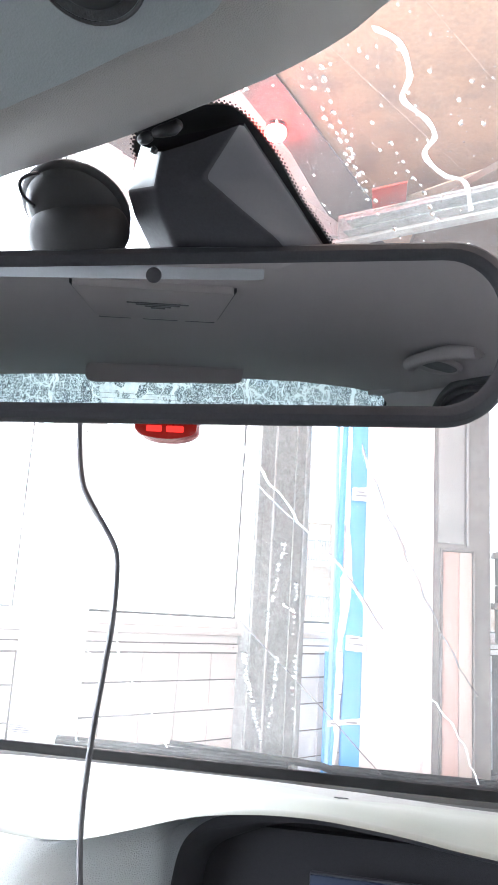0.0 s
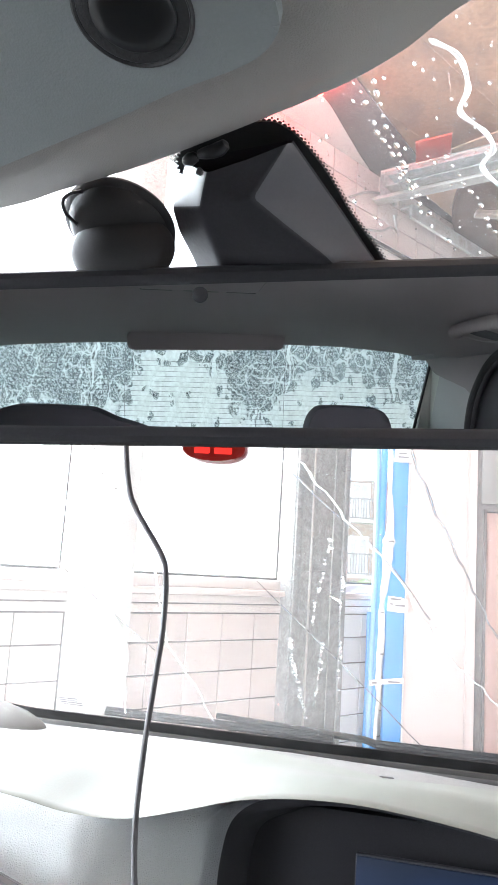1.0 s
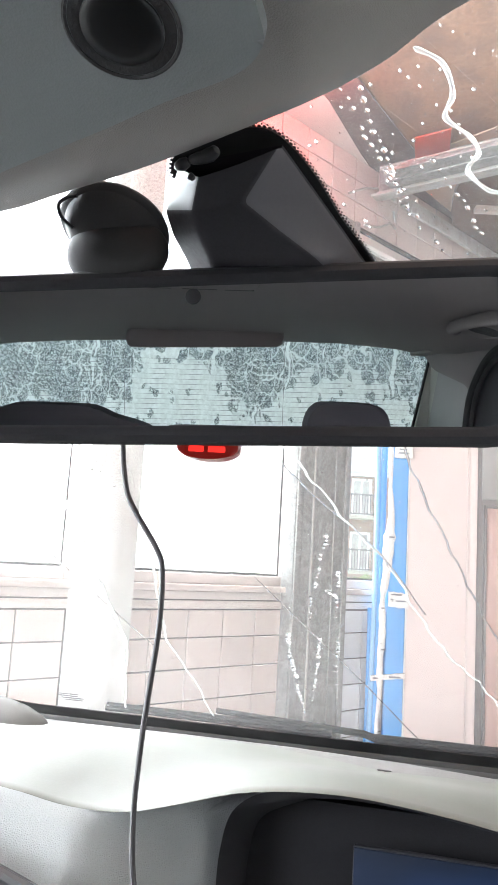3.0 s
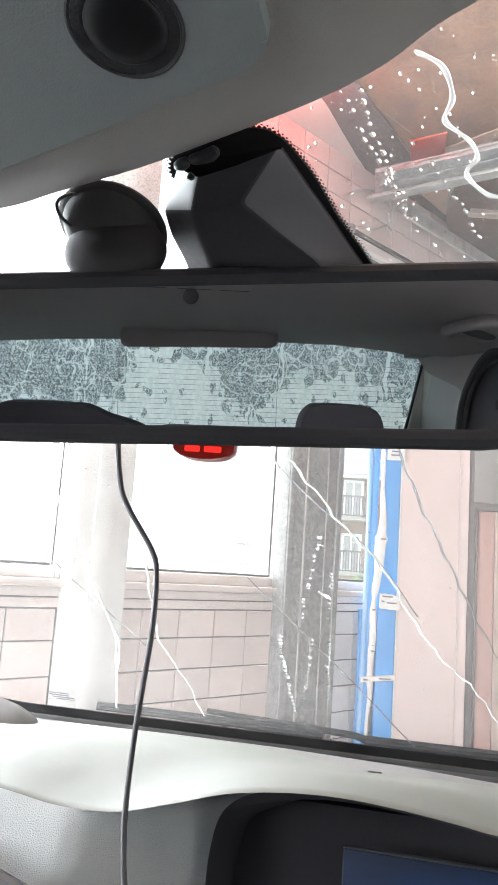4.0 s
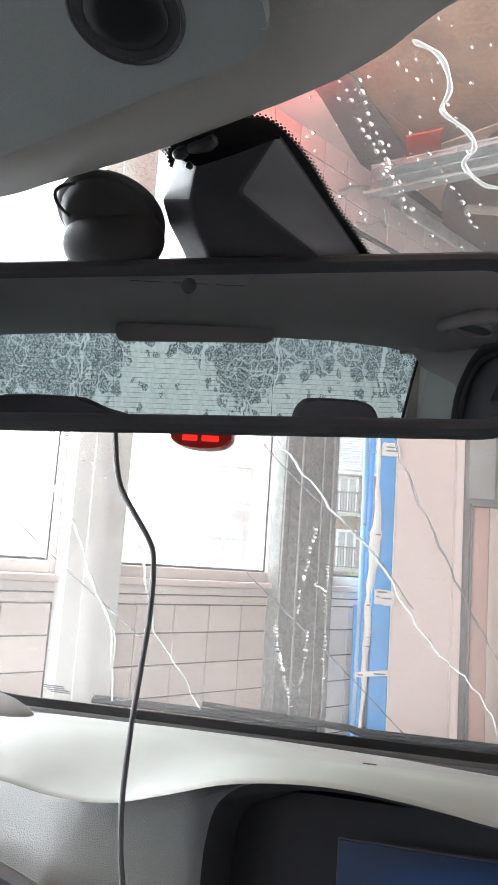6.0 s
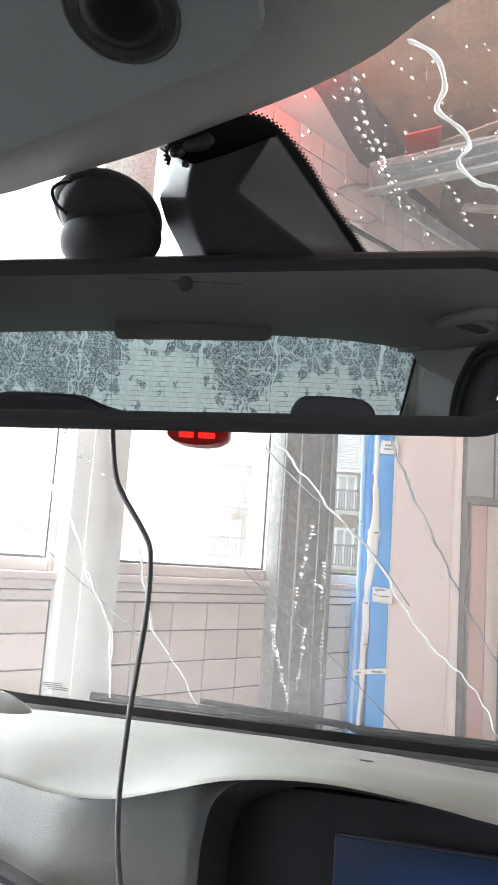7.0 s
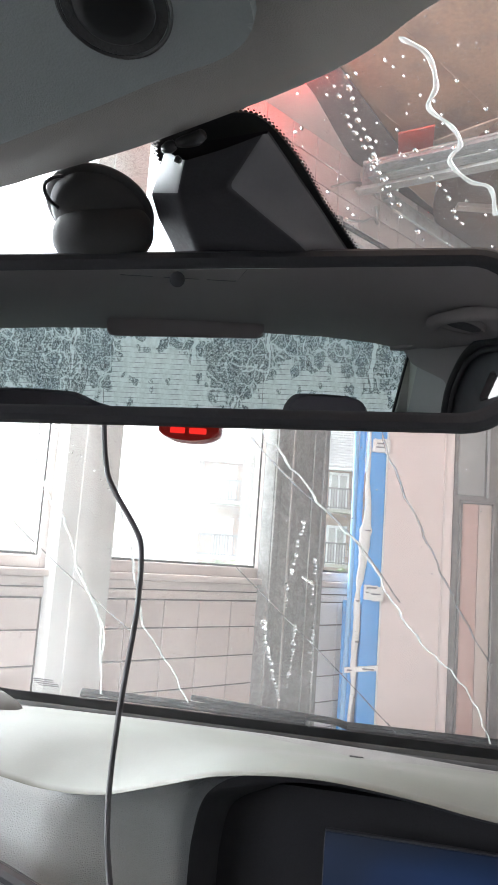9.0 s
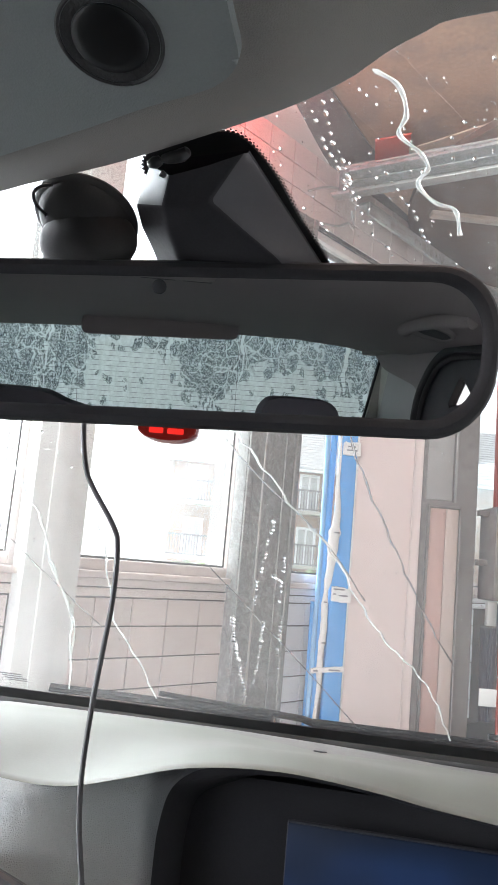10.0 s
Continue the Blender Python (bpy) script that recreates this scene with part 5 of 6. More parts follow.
def rear_view_mirror():
    ob = thing("rear_view_mirror", "black-framed rear-view mirror reflecting the rear of the car", "mirror", at=MM)
    part("housing", slab(mirror_outline(0.002), MM, -0.026, -0.0005, 0.006, 3), M_BEZEL, ob, "black plastic housing")
    bm = bmesh.new()
    prof = ((0.0, -0.004), (0.0, 0.0005), (0.0014, 0.003), (0.004, 0.0042), (0.0066, 0.0032), (0.0080, 0.0012), (0.0082, 0.0002))
    rings = [[bm.verts.new(MM @ Vector((x, y, h))) for x, y in mirror_outline(d)] for d, h in prof]
    skin(bm, rings, True)
    part("bezel", bm, M_BEZEL, ob, "rounded black rim")
    part("glass", slab(mirror_outline(0.0078), MM, 0.0, 0.0008), M_MIRROR, ob, "silvered mirror glass", smooth=False)
    part("light_sensor", lathe([(0.0035, 0.0), (0.0035, 0.0004), (0.003, 0.0007)], MM @ Matrix.Translation((-0.0034, 0.0328, 0.0009)), 20), M_BEZEL, ob, "small dark sensor dot")
    part("stem", tube(bmesh.new(), [MM @ Vector(p) for p in ((0.012, 0.012, -0.02), (0.012, 0.02, -0.035), (0.012, 0.03, -0.045))], 0.009, 12), M_BLACK, ob)
    tabm = Matrix.Translation((0.0008, 0.041, 1.2605)) @ Matrix.Rotation(radians(9), 4, "Z") @ Matrix.Rotation(radians(90), 4, "X")
    pts = [(-0.0145, 0.004), (-0.0145, -0.003)] + [(0.0145 * math.cos(a), -0.003 - 0.0052 * math.sin(a)) for a in (math.pi * k / 12 for k in range(11, 0, -1))] + [(0.0145, -0.003), (0.0145, 0.004)]
    tab = part("indicator_tab", slab(pts, tabm, -0.006, 0.006, 0.0012), M_REDTAB, ob, "red translucent tab under the rim")
    for x0, x1 in ((-0.0085, -0.0015), (0.0005, 0.0085)):
        part("lit_window", slab(round_rect(x0, -0.0050, x1, -0.0022, 0.0006, 3), tabm, 0.006, 0.0066), M_REDLED, tab, "bright red window")


rear_view_mirror()


def sensor_housing():
    ob = thing("sensor_housing", "black faceted sensor housing behind the mirror", "sensor", at=WS)
    s = lambda y: (0.82 - y) / 0.9023
    # four lines across the cover, from the headliner down: left foot, two ridges, right foot
    lines = (((-0.0028, -0.0137, 0.004), (0.0102, -0.0229, 0.017), (0.0423, -0.0236, 0.009), (0.0431, -0.0194, 0.005)),
             ((-0.0154, 0.0060, 0.004), (0.0046, -0.0127, 0.021), (0.0262, -0.0155, 0.021), (0.0546, 0.0046, 0.005)),
             ((-0.0160, 0.0180, 0.004), (0.0040, -0.0030, 0.021), (0.0385, -0.0020, 0.0215), (0.0610, 0.0180, 0.005)),
             ((-0.0138, 0.0320, 0.004), (0.0053, 0.0116, 0.021), (0.0518, 0.0130, 0.021), (0.0683, 0.0339, 0.005)),
             ((-0.0116, 0.0620, 0.004), (0.0028, 0.0502, 0.013), (0.0657, 0.0489, 0.012), (0.0819, 0.0618, 0.005)))
    bm = bmesh.new()
    rows = []
    for ln in lines:
        pts = []
        for x, y, h in ln:
            # x and y are true places; find the point h below the glass there
            z = 0.975 + (0.82 - y) * WS_N.y / WS_N.z - h / WS_N.z
            pts.append(Vector((x, y, z)))
        a, b, c, d = pts
        foot = WS_N * 0.0022
        rows.append([a + foot, a, b, b.lerp(c, 0.5) - WS_N * 0.001, c, d, d + foot])

    def rounded(line, cuts):
        """Lines with their corners cut off again and again."""
        for _ in range(cuts):
            line = [line[0]] + [p.lerp(q, f) for p, q in zip(line, line[1:]) for f in (0.24, 0.76)] + [line[-1]]
        return line

    def dense(line, first, last):
        """Points close to the corners, so that only a narrow edge is rounded off."""
        out = []
        for i, (p, q) in enumerate(zip(line, line[1:])):
            out += [p.lerp(q, f) for f in ((0.0, 0.25, 0.5, 0.75) if first <= i < last else (0.0, 0.5))]
        return out + [line[-1]]

    rows = [rounded(dense(r, 1, 5), 2) for r in rows]
    rows = [list(r) for r in zip(*[rounded(dense(col, 0, 4), 2) for col in zip(*rows)])]
    vs = grid(bm, rows)
    n, k = len(rows[0]), len(rows)
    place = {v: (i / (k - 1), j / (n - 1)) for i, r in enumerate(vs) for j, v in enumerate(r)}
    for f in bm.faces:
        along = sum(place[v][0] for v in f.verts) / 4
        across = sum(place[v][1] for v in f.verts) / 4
        # light on the right face and upper left face is put into colour
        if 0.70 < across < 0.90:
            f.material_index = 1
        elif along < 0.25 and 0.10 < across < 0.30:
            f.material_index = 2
    bm.faces.new([r[0] for r in vs] + [r[-1] for r in reversed(vs)])
    cover = part("cover", bm, M_HOUSING, ob, "faceted black cover, light on two faces put into greyer colours")
    cover.data.materials.append(M_HOUSING_LIT)
    cover.data.materials.append(M_HOUSING_SHEEN)
    # wiring clips tucked under the lining
    for pts, r in ((((0.0025, -0.0205, 0.0165), (0.0055, -0.0222, 0.0180), (0.0085, -0.0228, 0.0170)), (0.0018, 0.0026, 0.0020)),
                   (((0.0090, -0.0235, 0.0175), (0.0135, -0.0248, 0.0190), (0.0180, -0.0252, 0.0180), (0.0215, -0.0268, 0.0170)), (0.0016, 0.0025, 0.0029, 0.0020)),
                   (((0.0075, -0.0190, 0.0200), (0.0100, -0.0178, 0.0212)), (0.0017, 0.0012))):
        line = smooth_line([on_glass(x, s(y), h) for x, y, h in pts], 5)
        n = len(line) - 1
        rad = [lerp([(k / (len(r) - 1), v) for k, v in enumerate(r)], i / n) * (0.45 if i in (0, n) else 1) for i in range(n + 1)]
        part("clip", tube(bmesh.new(), line, rad, 12), M_BLACK, ob, "small black wiring clip")


sensor_housing()


def suction_mount():
    c = WS @ Matrix.Translation((-0.0440, (0.82 - 0.0158) / 0.9023, -0.0005)) @ Matrix.Rotation(radians(180), 4, "X")
    ob = thing("suction_mount", "black suction cup mount stuck on the windscreen", "phone mount", at=c)
    part("cup", lathe([(0.0240, 0.0), (0.0258, 0.0008), (0.0260, 0.0020), (0.0252, 0.0032), (0.0232, 0.0040), (0.0222, 0.0065), (0.0195, 0.0095), (0.0155, 0.0118), (0.0110, 0.0130), (0.004, 0.0134)], c, 48), M_MOUNT, ob, "round suction cup")
    bm = bmesh.new()
    tube(bm, smooth_line(((-0.0528, -0.0071, 1.3635), (-0.0587, -0.0063, 1.3631), (-0.0632, -0.0043, 1.3611), (-0.0633, -0.0004, 1.357), (-0.0584, 0.0021, 1.3525)), 6), 0.0009, 8)
    part("release_tab", bm, M_BLACK, ob, "curved release tab")
    bm = bmesh.new()
    bmesh.ops.create_uvsphere(bm, u_segments=28, v_segments=16, radius=1, matrix=Matrix.Translation((-0.0412, 0.0140, 1.3445)) @ Matrix.Diagonal((0.0250, 0.0140, 0.0175, 1)))
    part("joint", bm, M_MOUNT, ob, "round black joint")


suction_mount()

cord_ = smooth_line([(-0.052, 0.045, 1.325), (-0.066, 0.085, 1.30), (-0.070, 0.10, 1.266), (-0.066, 0.10, 1.244), (-0.060, 0.10, 1.232), (-0.045, 0.10, 1.211), (-0.041, 0.10, 1.199), (-0.0405, 0.10, 1.172),
                     (-0.043, 0.10, 1.142), (-0.0455, 0.10, 1.114), (-0.047, 0.10, 1.082), (-0.0462, 0.10, 1.060), (-0.043, 0.10, 1.037), (-0.035, 0.11, 0.98), (-0.02, 0.16, 0.85), (0.0, 0.24, 0.66), (0.0, 0.30, 0.46)], 8)
solo("charging_cable", tube(bmesh.new(), cord_, 0.00155, 10), M_CORD, "thin black cable hanging from the windscreen mount", "cable")


# ---- rear of the car ----
def rear_window():
    at = Matrix.Translation((0, -2.07, 1.2))
    ob = thing("rear_window", "rear window covered in wash foam", "window", kind="structure", at=at)
    top = [(x, z) for x, z in REAR_TOP if abs(x) < 0.695]
    outline = [(-0.72, 0.86), (0.68, 0.86), (0.70, 1.10), (0.71, 1.31)] + [(x, z + 0.03) for x, z in reversed(top)] + [(-0.691, 1.30)]
    m = Matrix.Translation((0, -2.075, 0)) @ Matrix.Rotation(radians(90), 4, "X")
    part("glass", slab(outline, m, 0, 0.004), M_FOAM, ob, "foam-streaked glass", smooth=False)
    bm = bmesh.new()
    for k in range(16):
        z = 1.27 - k * 0.0155
        box(bm, (-0.60, -2.0685, z), (0.655, -2.0680, z + 0.0009))
    for x in (0.245, -0.245):
        box(bm, (x, -2.0675, 0.95), (x + 0.0012, -2.067, 1.31))
    part("heating_lines", bm, M_FRIT, ob, "fine dark heating lines", smooth=False)
    part("seal", tube(bmesh.new(), [Vector((0.648, -2.040, 1.07)), Vector((0.690, -2.040, 1.285))], 0.0045, 8), M_RUBBER, ob)
    part("seal", tube(bmesh.new(), [Vector((-0.654, -2.062, 1.09)), Vector((-0.694, -2.062, 1.27))], 0.006, 8), M_RUBBER, ob)
    return ob


rear_window()


def brake_light():
    at = Matrix.Translation((0, -2.04, 1.34))
    ob = thing("brake_light_cover", "grey cover of the high brake light over the rear window", "light cover", at=at)
    m = Matrix.Translation((0, -2.06, 0)) @ Matrix.Rotation(radians(90), 4, "X")
    part("cover", slab([(x, z + 0.014 * x / 0.22 * 0.5) for x, z in round_rect(-0.225, 1.308, 0.225, 1.365, 0.018, 5)], m, -0.150, -0.002, 0.008, 3), M_LINER, ob)


brake_light()


def dome_light():
    at = Matrix.Translation((-0.018, -0.97, 1.426))
    ob = thing("dome_light", "grey roof lamp unit with dark seams and slots", "lamp", at=at)
    part("housing", slab(round_rect(-0.114, -0.215, 0.114, 0.22, 0.012, 5), at, -0.009, 0.004, 0.003, 3), M_LINER, ob)
    for x in (-0.116, 0.116):
        part("seam", one_box((x - 0.0018, -0.20, -0.006), (x + 0.0018, 0.21, 0.002), at, 0.0008), M_BLACKSOFT, ob, "dark gap beside the housing")
    for x0, x1 in ((-0.112, -0.050), (-0.028, 0.040), (0.055, 0.112)):
        part("seam", one_box((x0, -0.2280, -0.0095), (x1, -0.2155, 0.002), at, 0.0008), M_BLACKSOFT, ob, "dark gap behind the housing")
    for k, w in enumerate((0.050, 0.036, 0.022, 0.012)):
        part("slot", one_box((0.004 - w, 0.045 - 0.022 * k, -0.0105), (0.004 + w, 0.056 - 0.022 * k, -0.0085), at, 0.0006), M_BLACKSOFT, ob, "dark slot")


dome_light()


def grab_handle(sx):
    at = Matrix.Translation((0.56 * sx, -1.25, 1.37))
    ob = thing("grab_handle", "grey folding grab handle on the roof lining", "handle", "grab handles", at=at)
    line = smooth_line([(x * sx, y, roof_z(x, y) - d) for x, y, d in ((0.540, -1.325, 0.002), (0.523, -1.28, 0.010), (0.514, -1.20, 0.013), (0.514, -1.10, 0.013), (0.524, -1.02, 0.010), (0.548, -0.965, 0.002))], 8)
    part("grip", tube(bmesh.new(), line, [0.0125 + 0.003 * abs(2 * k / (len(line) - 1) - 1) for k in range(len(line))], 14), M_LINER, ob)
    dm = Matrix.Translation((0.563 * sx, -1.235, roof_z(0.563, -1.235) - 0.001)) @ Matrix.Rotation(radians(21 * sx), 4, "Y") @ Matrix.Diagonal((0.040, 0.105, 1, 1))
    part("surround", lathe([(1.10, 0.004), (1.05, -0.004), (0.96, -0.005), (0.90, -0.001)], dm, 40), M_LINER, ob, "rounded grey surround")
    # no hollow is cut: a flat dark disc carries its shade
    part("recess_shade", lathe([(0.93, -0.0015), (0.5, -0.0012), (0.02, -0.001)], dm, 40), M_BLACKSOFT, ob, "flat dark disc for the shade in the hollow")
    part("fixing", one_box((0.552 * sx - 0.012, -1.06, roof_z(0.552, -1.04) - 0.008), (0.552 * sx + 0.012, -1.02, roof_z(0.552, -1.04) + 0.008), None, 0.004), M_LINER, ob, "small screw cover")


grab_handle(1)
grab_handle(-1)


def rear_seat():
    at = Matrix.Translation((0, -1.55, 0.35))
    ob = thing("rear_bench", "dark fabric rear bench with three headrests, the middle one lower", "seat", at=at)
    part("backrest", one_box((-0.62, -1.78, 0.55), (0.62, -1.60, 1.06), None, 0.05, 4), M_SEAT, ob)
    part("cushion", one_box((-0.62, -1.62, 0.35), (0.62, -1.05, 0.60), None, 0.05, 4), M_SEAT, ob)
    up = Matrix.Translation((0, -1.62, 0)) @ Matrix.Rotation(radians(90), 4, "X")
    shapes = (((0.262, 1.075), (0.268, 1.135), (0.292, 1.170), (0.325, 1.177), (0.42, 1.176), (0.458, 1.168), (0.478, 1.135), (0.487, 1.075)),
              ((-0.545, 1.07), (-0.530, 1.125), (-0.500, 1.150), (-0.45, 1.157), (-0.30, 1.155), (-0.262, 1.146), (-0.225, 1.130), (-0.17, 1.115), (-0.13, 1.098), (-0.11, 1.07)))
    shapes += (((-0.118, 1.03), (-0.112, 1.078), (-0.095, 1.100), (-0.06, 1.105), (0.08, 1.105), (0.112, 1.099), (0.128, 1.078), (0.134, 1.03)),)
    for outline in shapes:
        hr = part("headrest", slab([(p.x, p.z - 0.004) for p in smooth_line([(x, 0, z) for x, z in outline], 4)], up, 0.0, 0.10, 0.004, 2), M_SEAT, ob)
        mid = 0.5 * (outline[2][0] + outline[4][0])
        for x in (mid - 0.06, mid + 0.06):
            part("post", tube(bmesh.new(), [Vector((x, -1.68, 1.04)), Vector((x, -1.68, 1.09))], 0.006, 8), M_STEELPALE, hr)


rear_seat()


def side(sx):
    """Side of the cabin: pillars, door lower half and panes."""
    nm = "right" if sx > 0 else "left"
    flip = Matrix.Diagonal((sx, 1, 1, 1))
    m = flip @ Matrix(((0, 0, 1, 0.655), (1, 0, 0, 0), (0, 1, 0, 0), (0, 0, 0, 1)))     # x along the car, y up, z outward
    ob = thing("car_side_%s" % nm, "inner side of the car with pale pillar trim and dark door frames", "car side", kind="structure", at=flip)
    WM[ob.name] = Matrix()
    ob.matrix_world = Matrix()
    part("rear_pillar_trim", slab([(-2.06, 0.80), (-2.02, 0.80), (-1.99, 1.10), (-1.90, 1.28), (-1.93, 1.315), (-2.06, 1.30)], m, 0.045, 0.07, 0.006), M_TRIM, ob, "pale pillar trim")
    fm = flip @ Matrix.Translation((0, -2.045, 0)) @ Matrix.Rotation(radians(90), 4, "X")
    part("window_surround", slab([(0.652, 1.02), (0.694, 1.284), (0.735, 1.30), (0.735, 1.02)], fm, 0.0, 0.02, 0.003), M_TRIM, ob, "pale trim beside the rear window")
    part("rear_pillar_lower", slab([(-2.02, 0.80), (-1.48, 0.80), (-1.51, 1.15), (-1.44, 1.27), (-1.28, 1.345), (-1.30, 1.40), (-2.0, 1.40), (-1.90, 1.28), (-1.99, 1.10)], m, 0.03, 0.06, 0.004), M_PILLARLOW, ob, "grey pillar trim")
    skirt = [(-2.055, 1.305), (-2.02, 1.300), (-1.985, 1.285), (-1.95, 1.270), (-1.913, 1.261), (-1.83, 1.251), (-1.75, 1.243), (-1.64, 1.234), (-1.605, 1.222), (-1.587, 1.195), (-1.58, 1.15), (-1.575, 0.85), (-1.49, 0.85),
             (-1.50, 1.15), (-1.44, 1.27), (-1.28, 1.345), (-1.30, 1.40), (-2.055, 1.40)]
    part("lining_skirt", slab(skirt, m, 0.018, 0.029, 0.003, 3), M_LINER, ob, "roof lining carried down over the pillar")
    part("clip_cover", slab(round_rect(-1.645, 1.165, -1.625, 1.200, 0.006, 4), m, 0.026, 0.031, 0.001), M_TRIM, ob, "small clip cover")
    # rear door: dark frame round a small pane
    tri_o = [(-1.53, 1.15), (-1.50, 0.80), (-0.95, 0.80), (-0.95, 1.34), (-1.30, 1.34), (-1.45, 1.27)]
    tri_i = [(-1.325, 1.205), (-1.315, 1.196), (-1.19, 1.222), (-1.20, 1.235), (-1.255, 1.268), (-1.275, 1.262)]
    part("door_frame", ring_slab(tri_o, tri_i, m, 0.0, 0.02), M_BLACKSOFT, ob, "black door frame", smooth=False)
    for k, r in ((0.0, 0.010), (0.035, 0.006)):
        part("door_seal", tube(bmesh.new(), smooth_line([m @ Vector(p) for p in ((-1.51 + k, 0.85, -0.01), (-1.515 + k, 1.14, -0.012), (-1.45 + k, 1.255, -0.014), (-1.30 + k * 0.5, 1.325 - k * 0.5, -0.016), (-0.98, 1.33 - k * 0.5, -0.016))], 8), r, 10), M_RUBBER, ob, "rounded rubber door seal")
    p = part("pane", slab([(-1.33, 1.19), (-1.18, 1.21), (-1.18, 1.25), (-1.26, 1.275)], m, 0.008, 0.011), M_PANE, ob, "door glass", smooth=False)
    p.visible_shadow = False
    part("middle_pillar", slab([(-0.95, 0.30), (-0.78, 0.30), (-0.80, 1.36), (-0.95, 1.36)], m, 0.0, 0.04, 0.006), M_LINER, ob)
    q = part("pane", slab([(-0.80, 0.93), (0.42, 0.93), (0.02, 1.34), (-0.80, 1.37)], m, 0.015, 0.019), M_PANE, ob, "front door glass", smooth=False)
    q.visible_shadow = False
    part("front_pillar", slab([(0.42, 0.93), (0.66, 0.93), (0.06, 1.37), (-0.02, 1.37)], m, 0.0, 0.04, 0.006), M_TRIM, ob, "pale front pillar trim")
    part("door_panel", slab([(-2.06, 0.20), (0.75, 0.20), (0.75, 0.93), (-0.95, 0.93), (-0.95, 0.81), (-2.06, 0.81)], m, -0.03, 0.05, 0.008), M_LEATHER, ob, "dark door panel")
    part("roof_rail", slab([(-2.06, 1.30), (-1.3, 1.34), (-0.6, 1.365), (0.04, 1.345), (0.04, 1.40), (-0.6, 1.44), (-1.3, 1.43), (-2.06, 1.35)], m, -0.02, 0.05, 0.006), M_LINER, ob)


side(1)
side(-1)
solo("car_floor", one_box((-0.70, -2.1, 0.18), (0.70, 0.95, 0.22)), M_CARPET, kind="structure", label="dark carpeted car floor", smooth=False)
solo("parcel_shelf", one_box((-0.66, -2.07, 0.80), (0.66, -1.79, 0.86), None, 0.01), M_SEAT, kind="structure", label="dark rear parcel shelf")
bk_ = bmesh.new()
box(bk_, (-0.70, 0.97, 0.25), (0.70, 0.99, 0.935))
box(bk_, (-0.72, -2.12, 0.25), (0.72, -2.085, 0.86))
solo("bulkhead", bk_, M_BLACKSOFT, kind="structure", label="black bulkheads closing the cabin", smooth=False)


cw_ = bmesh.new()
xs_ = [float(v) for v in np.linspace(-0.70, 0.70, 71)]
grid(cw_, [[(x, y, z + 0.0012 * math.sin(x * 61) * math.sin(y * 90)) for x in xs_] for y, z in ((0.875, 0.922), (0.885, 0.934), (0.91, 0.939), (0.95, 0.941), (0.98, 0.940), (0.992, 0.934), (1.0, 0.92))])
solo("cowl", thicken(cw_, 0.004), M_COWL, kind="structure", label="wet black cowl at the foot of the windscreen")


def car_body():
    """Plain outer body that carries the cabin, below the sight line."""
    ob = thing("car_body", "plain silver lower car body on four wheels", "car", at=Matrix.Translation((0, 0, 0)))
    for sx in (-1, 1):
        sill = slab([(-2.75, 0.28), (-2.62, 0.78), (-2.15, 0.86), (1.0, 0.90), (1.55, 0.76), (1.85, 0.60), (1.92, 0.28)], Matrix(((0, 0, sx, 0.725 * sx), (1, 0, 0, 0), (0, 1, 0, 0), (0, 0, 0, 1))), 0.0, 0.06, 0.015)
        part("side_panel", sill, M_CARPAINT, ob)
    bm = bmesh.new()
    xs = [float(v) for v in np.linspace(-0.72, 0.72, 15)]
    grid(bm, [[(x, y, z - 0.05 * (x / 0.72) ** 4) for x in xs] for y, z in ((1.0, 0.90), (1.25, 0.86), (1.55, 0.76), (1.80, 0.62), (1.90, 0.45), (1.90, 0.28))])
    part("bonnet", thicken(bm, 0.006), M_CARPAINT, ob)
    part("tailgate", one_box((-0.72, -2.74, 0.28), (0.72, -2.13, 0.82), None, 0.06, 3), M_CARPAINT, ob)
    part("underbody", one_box((-0.72, -2.6, 0.19), (0.72, 1.8, 0.28), None, 0.01), M_BLACKSOFT, ob)
    for sx in (-1, 1):
        for y in (-1.95, 1.30):
            m = Matrix.Translation((0.70 * sx, y, 0.30)) @ Matrix.Rotation(radians(90 * sx), 4, "Y")
            w = part("wheel", lathe([(0.19, -0.02), (0.19, 0.08), (0.05, 0.10), (0.01, 0.10)], m, 32), M_STEELPALE, ob)
            part("tyre", lathe([(0.195, -0.06), (0.27, -0.08), (0.30, -0.05), (0.30, 0.06), (0.27, 0.09), (0.195, 0.085)], m, 40), M_RUBBER, w, "black rubber tyre")


car_body()


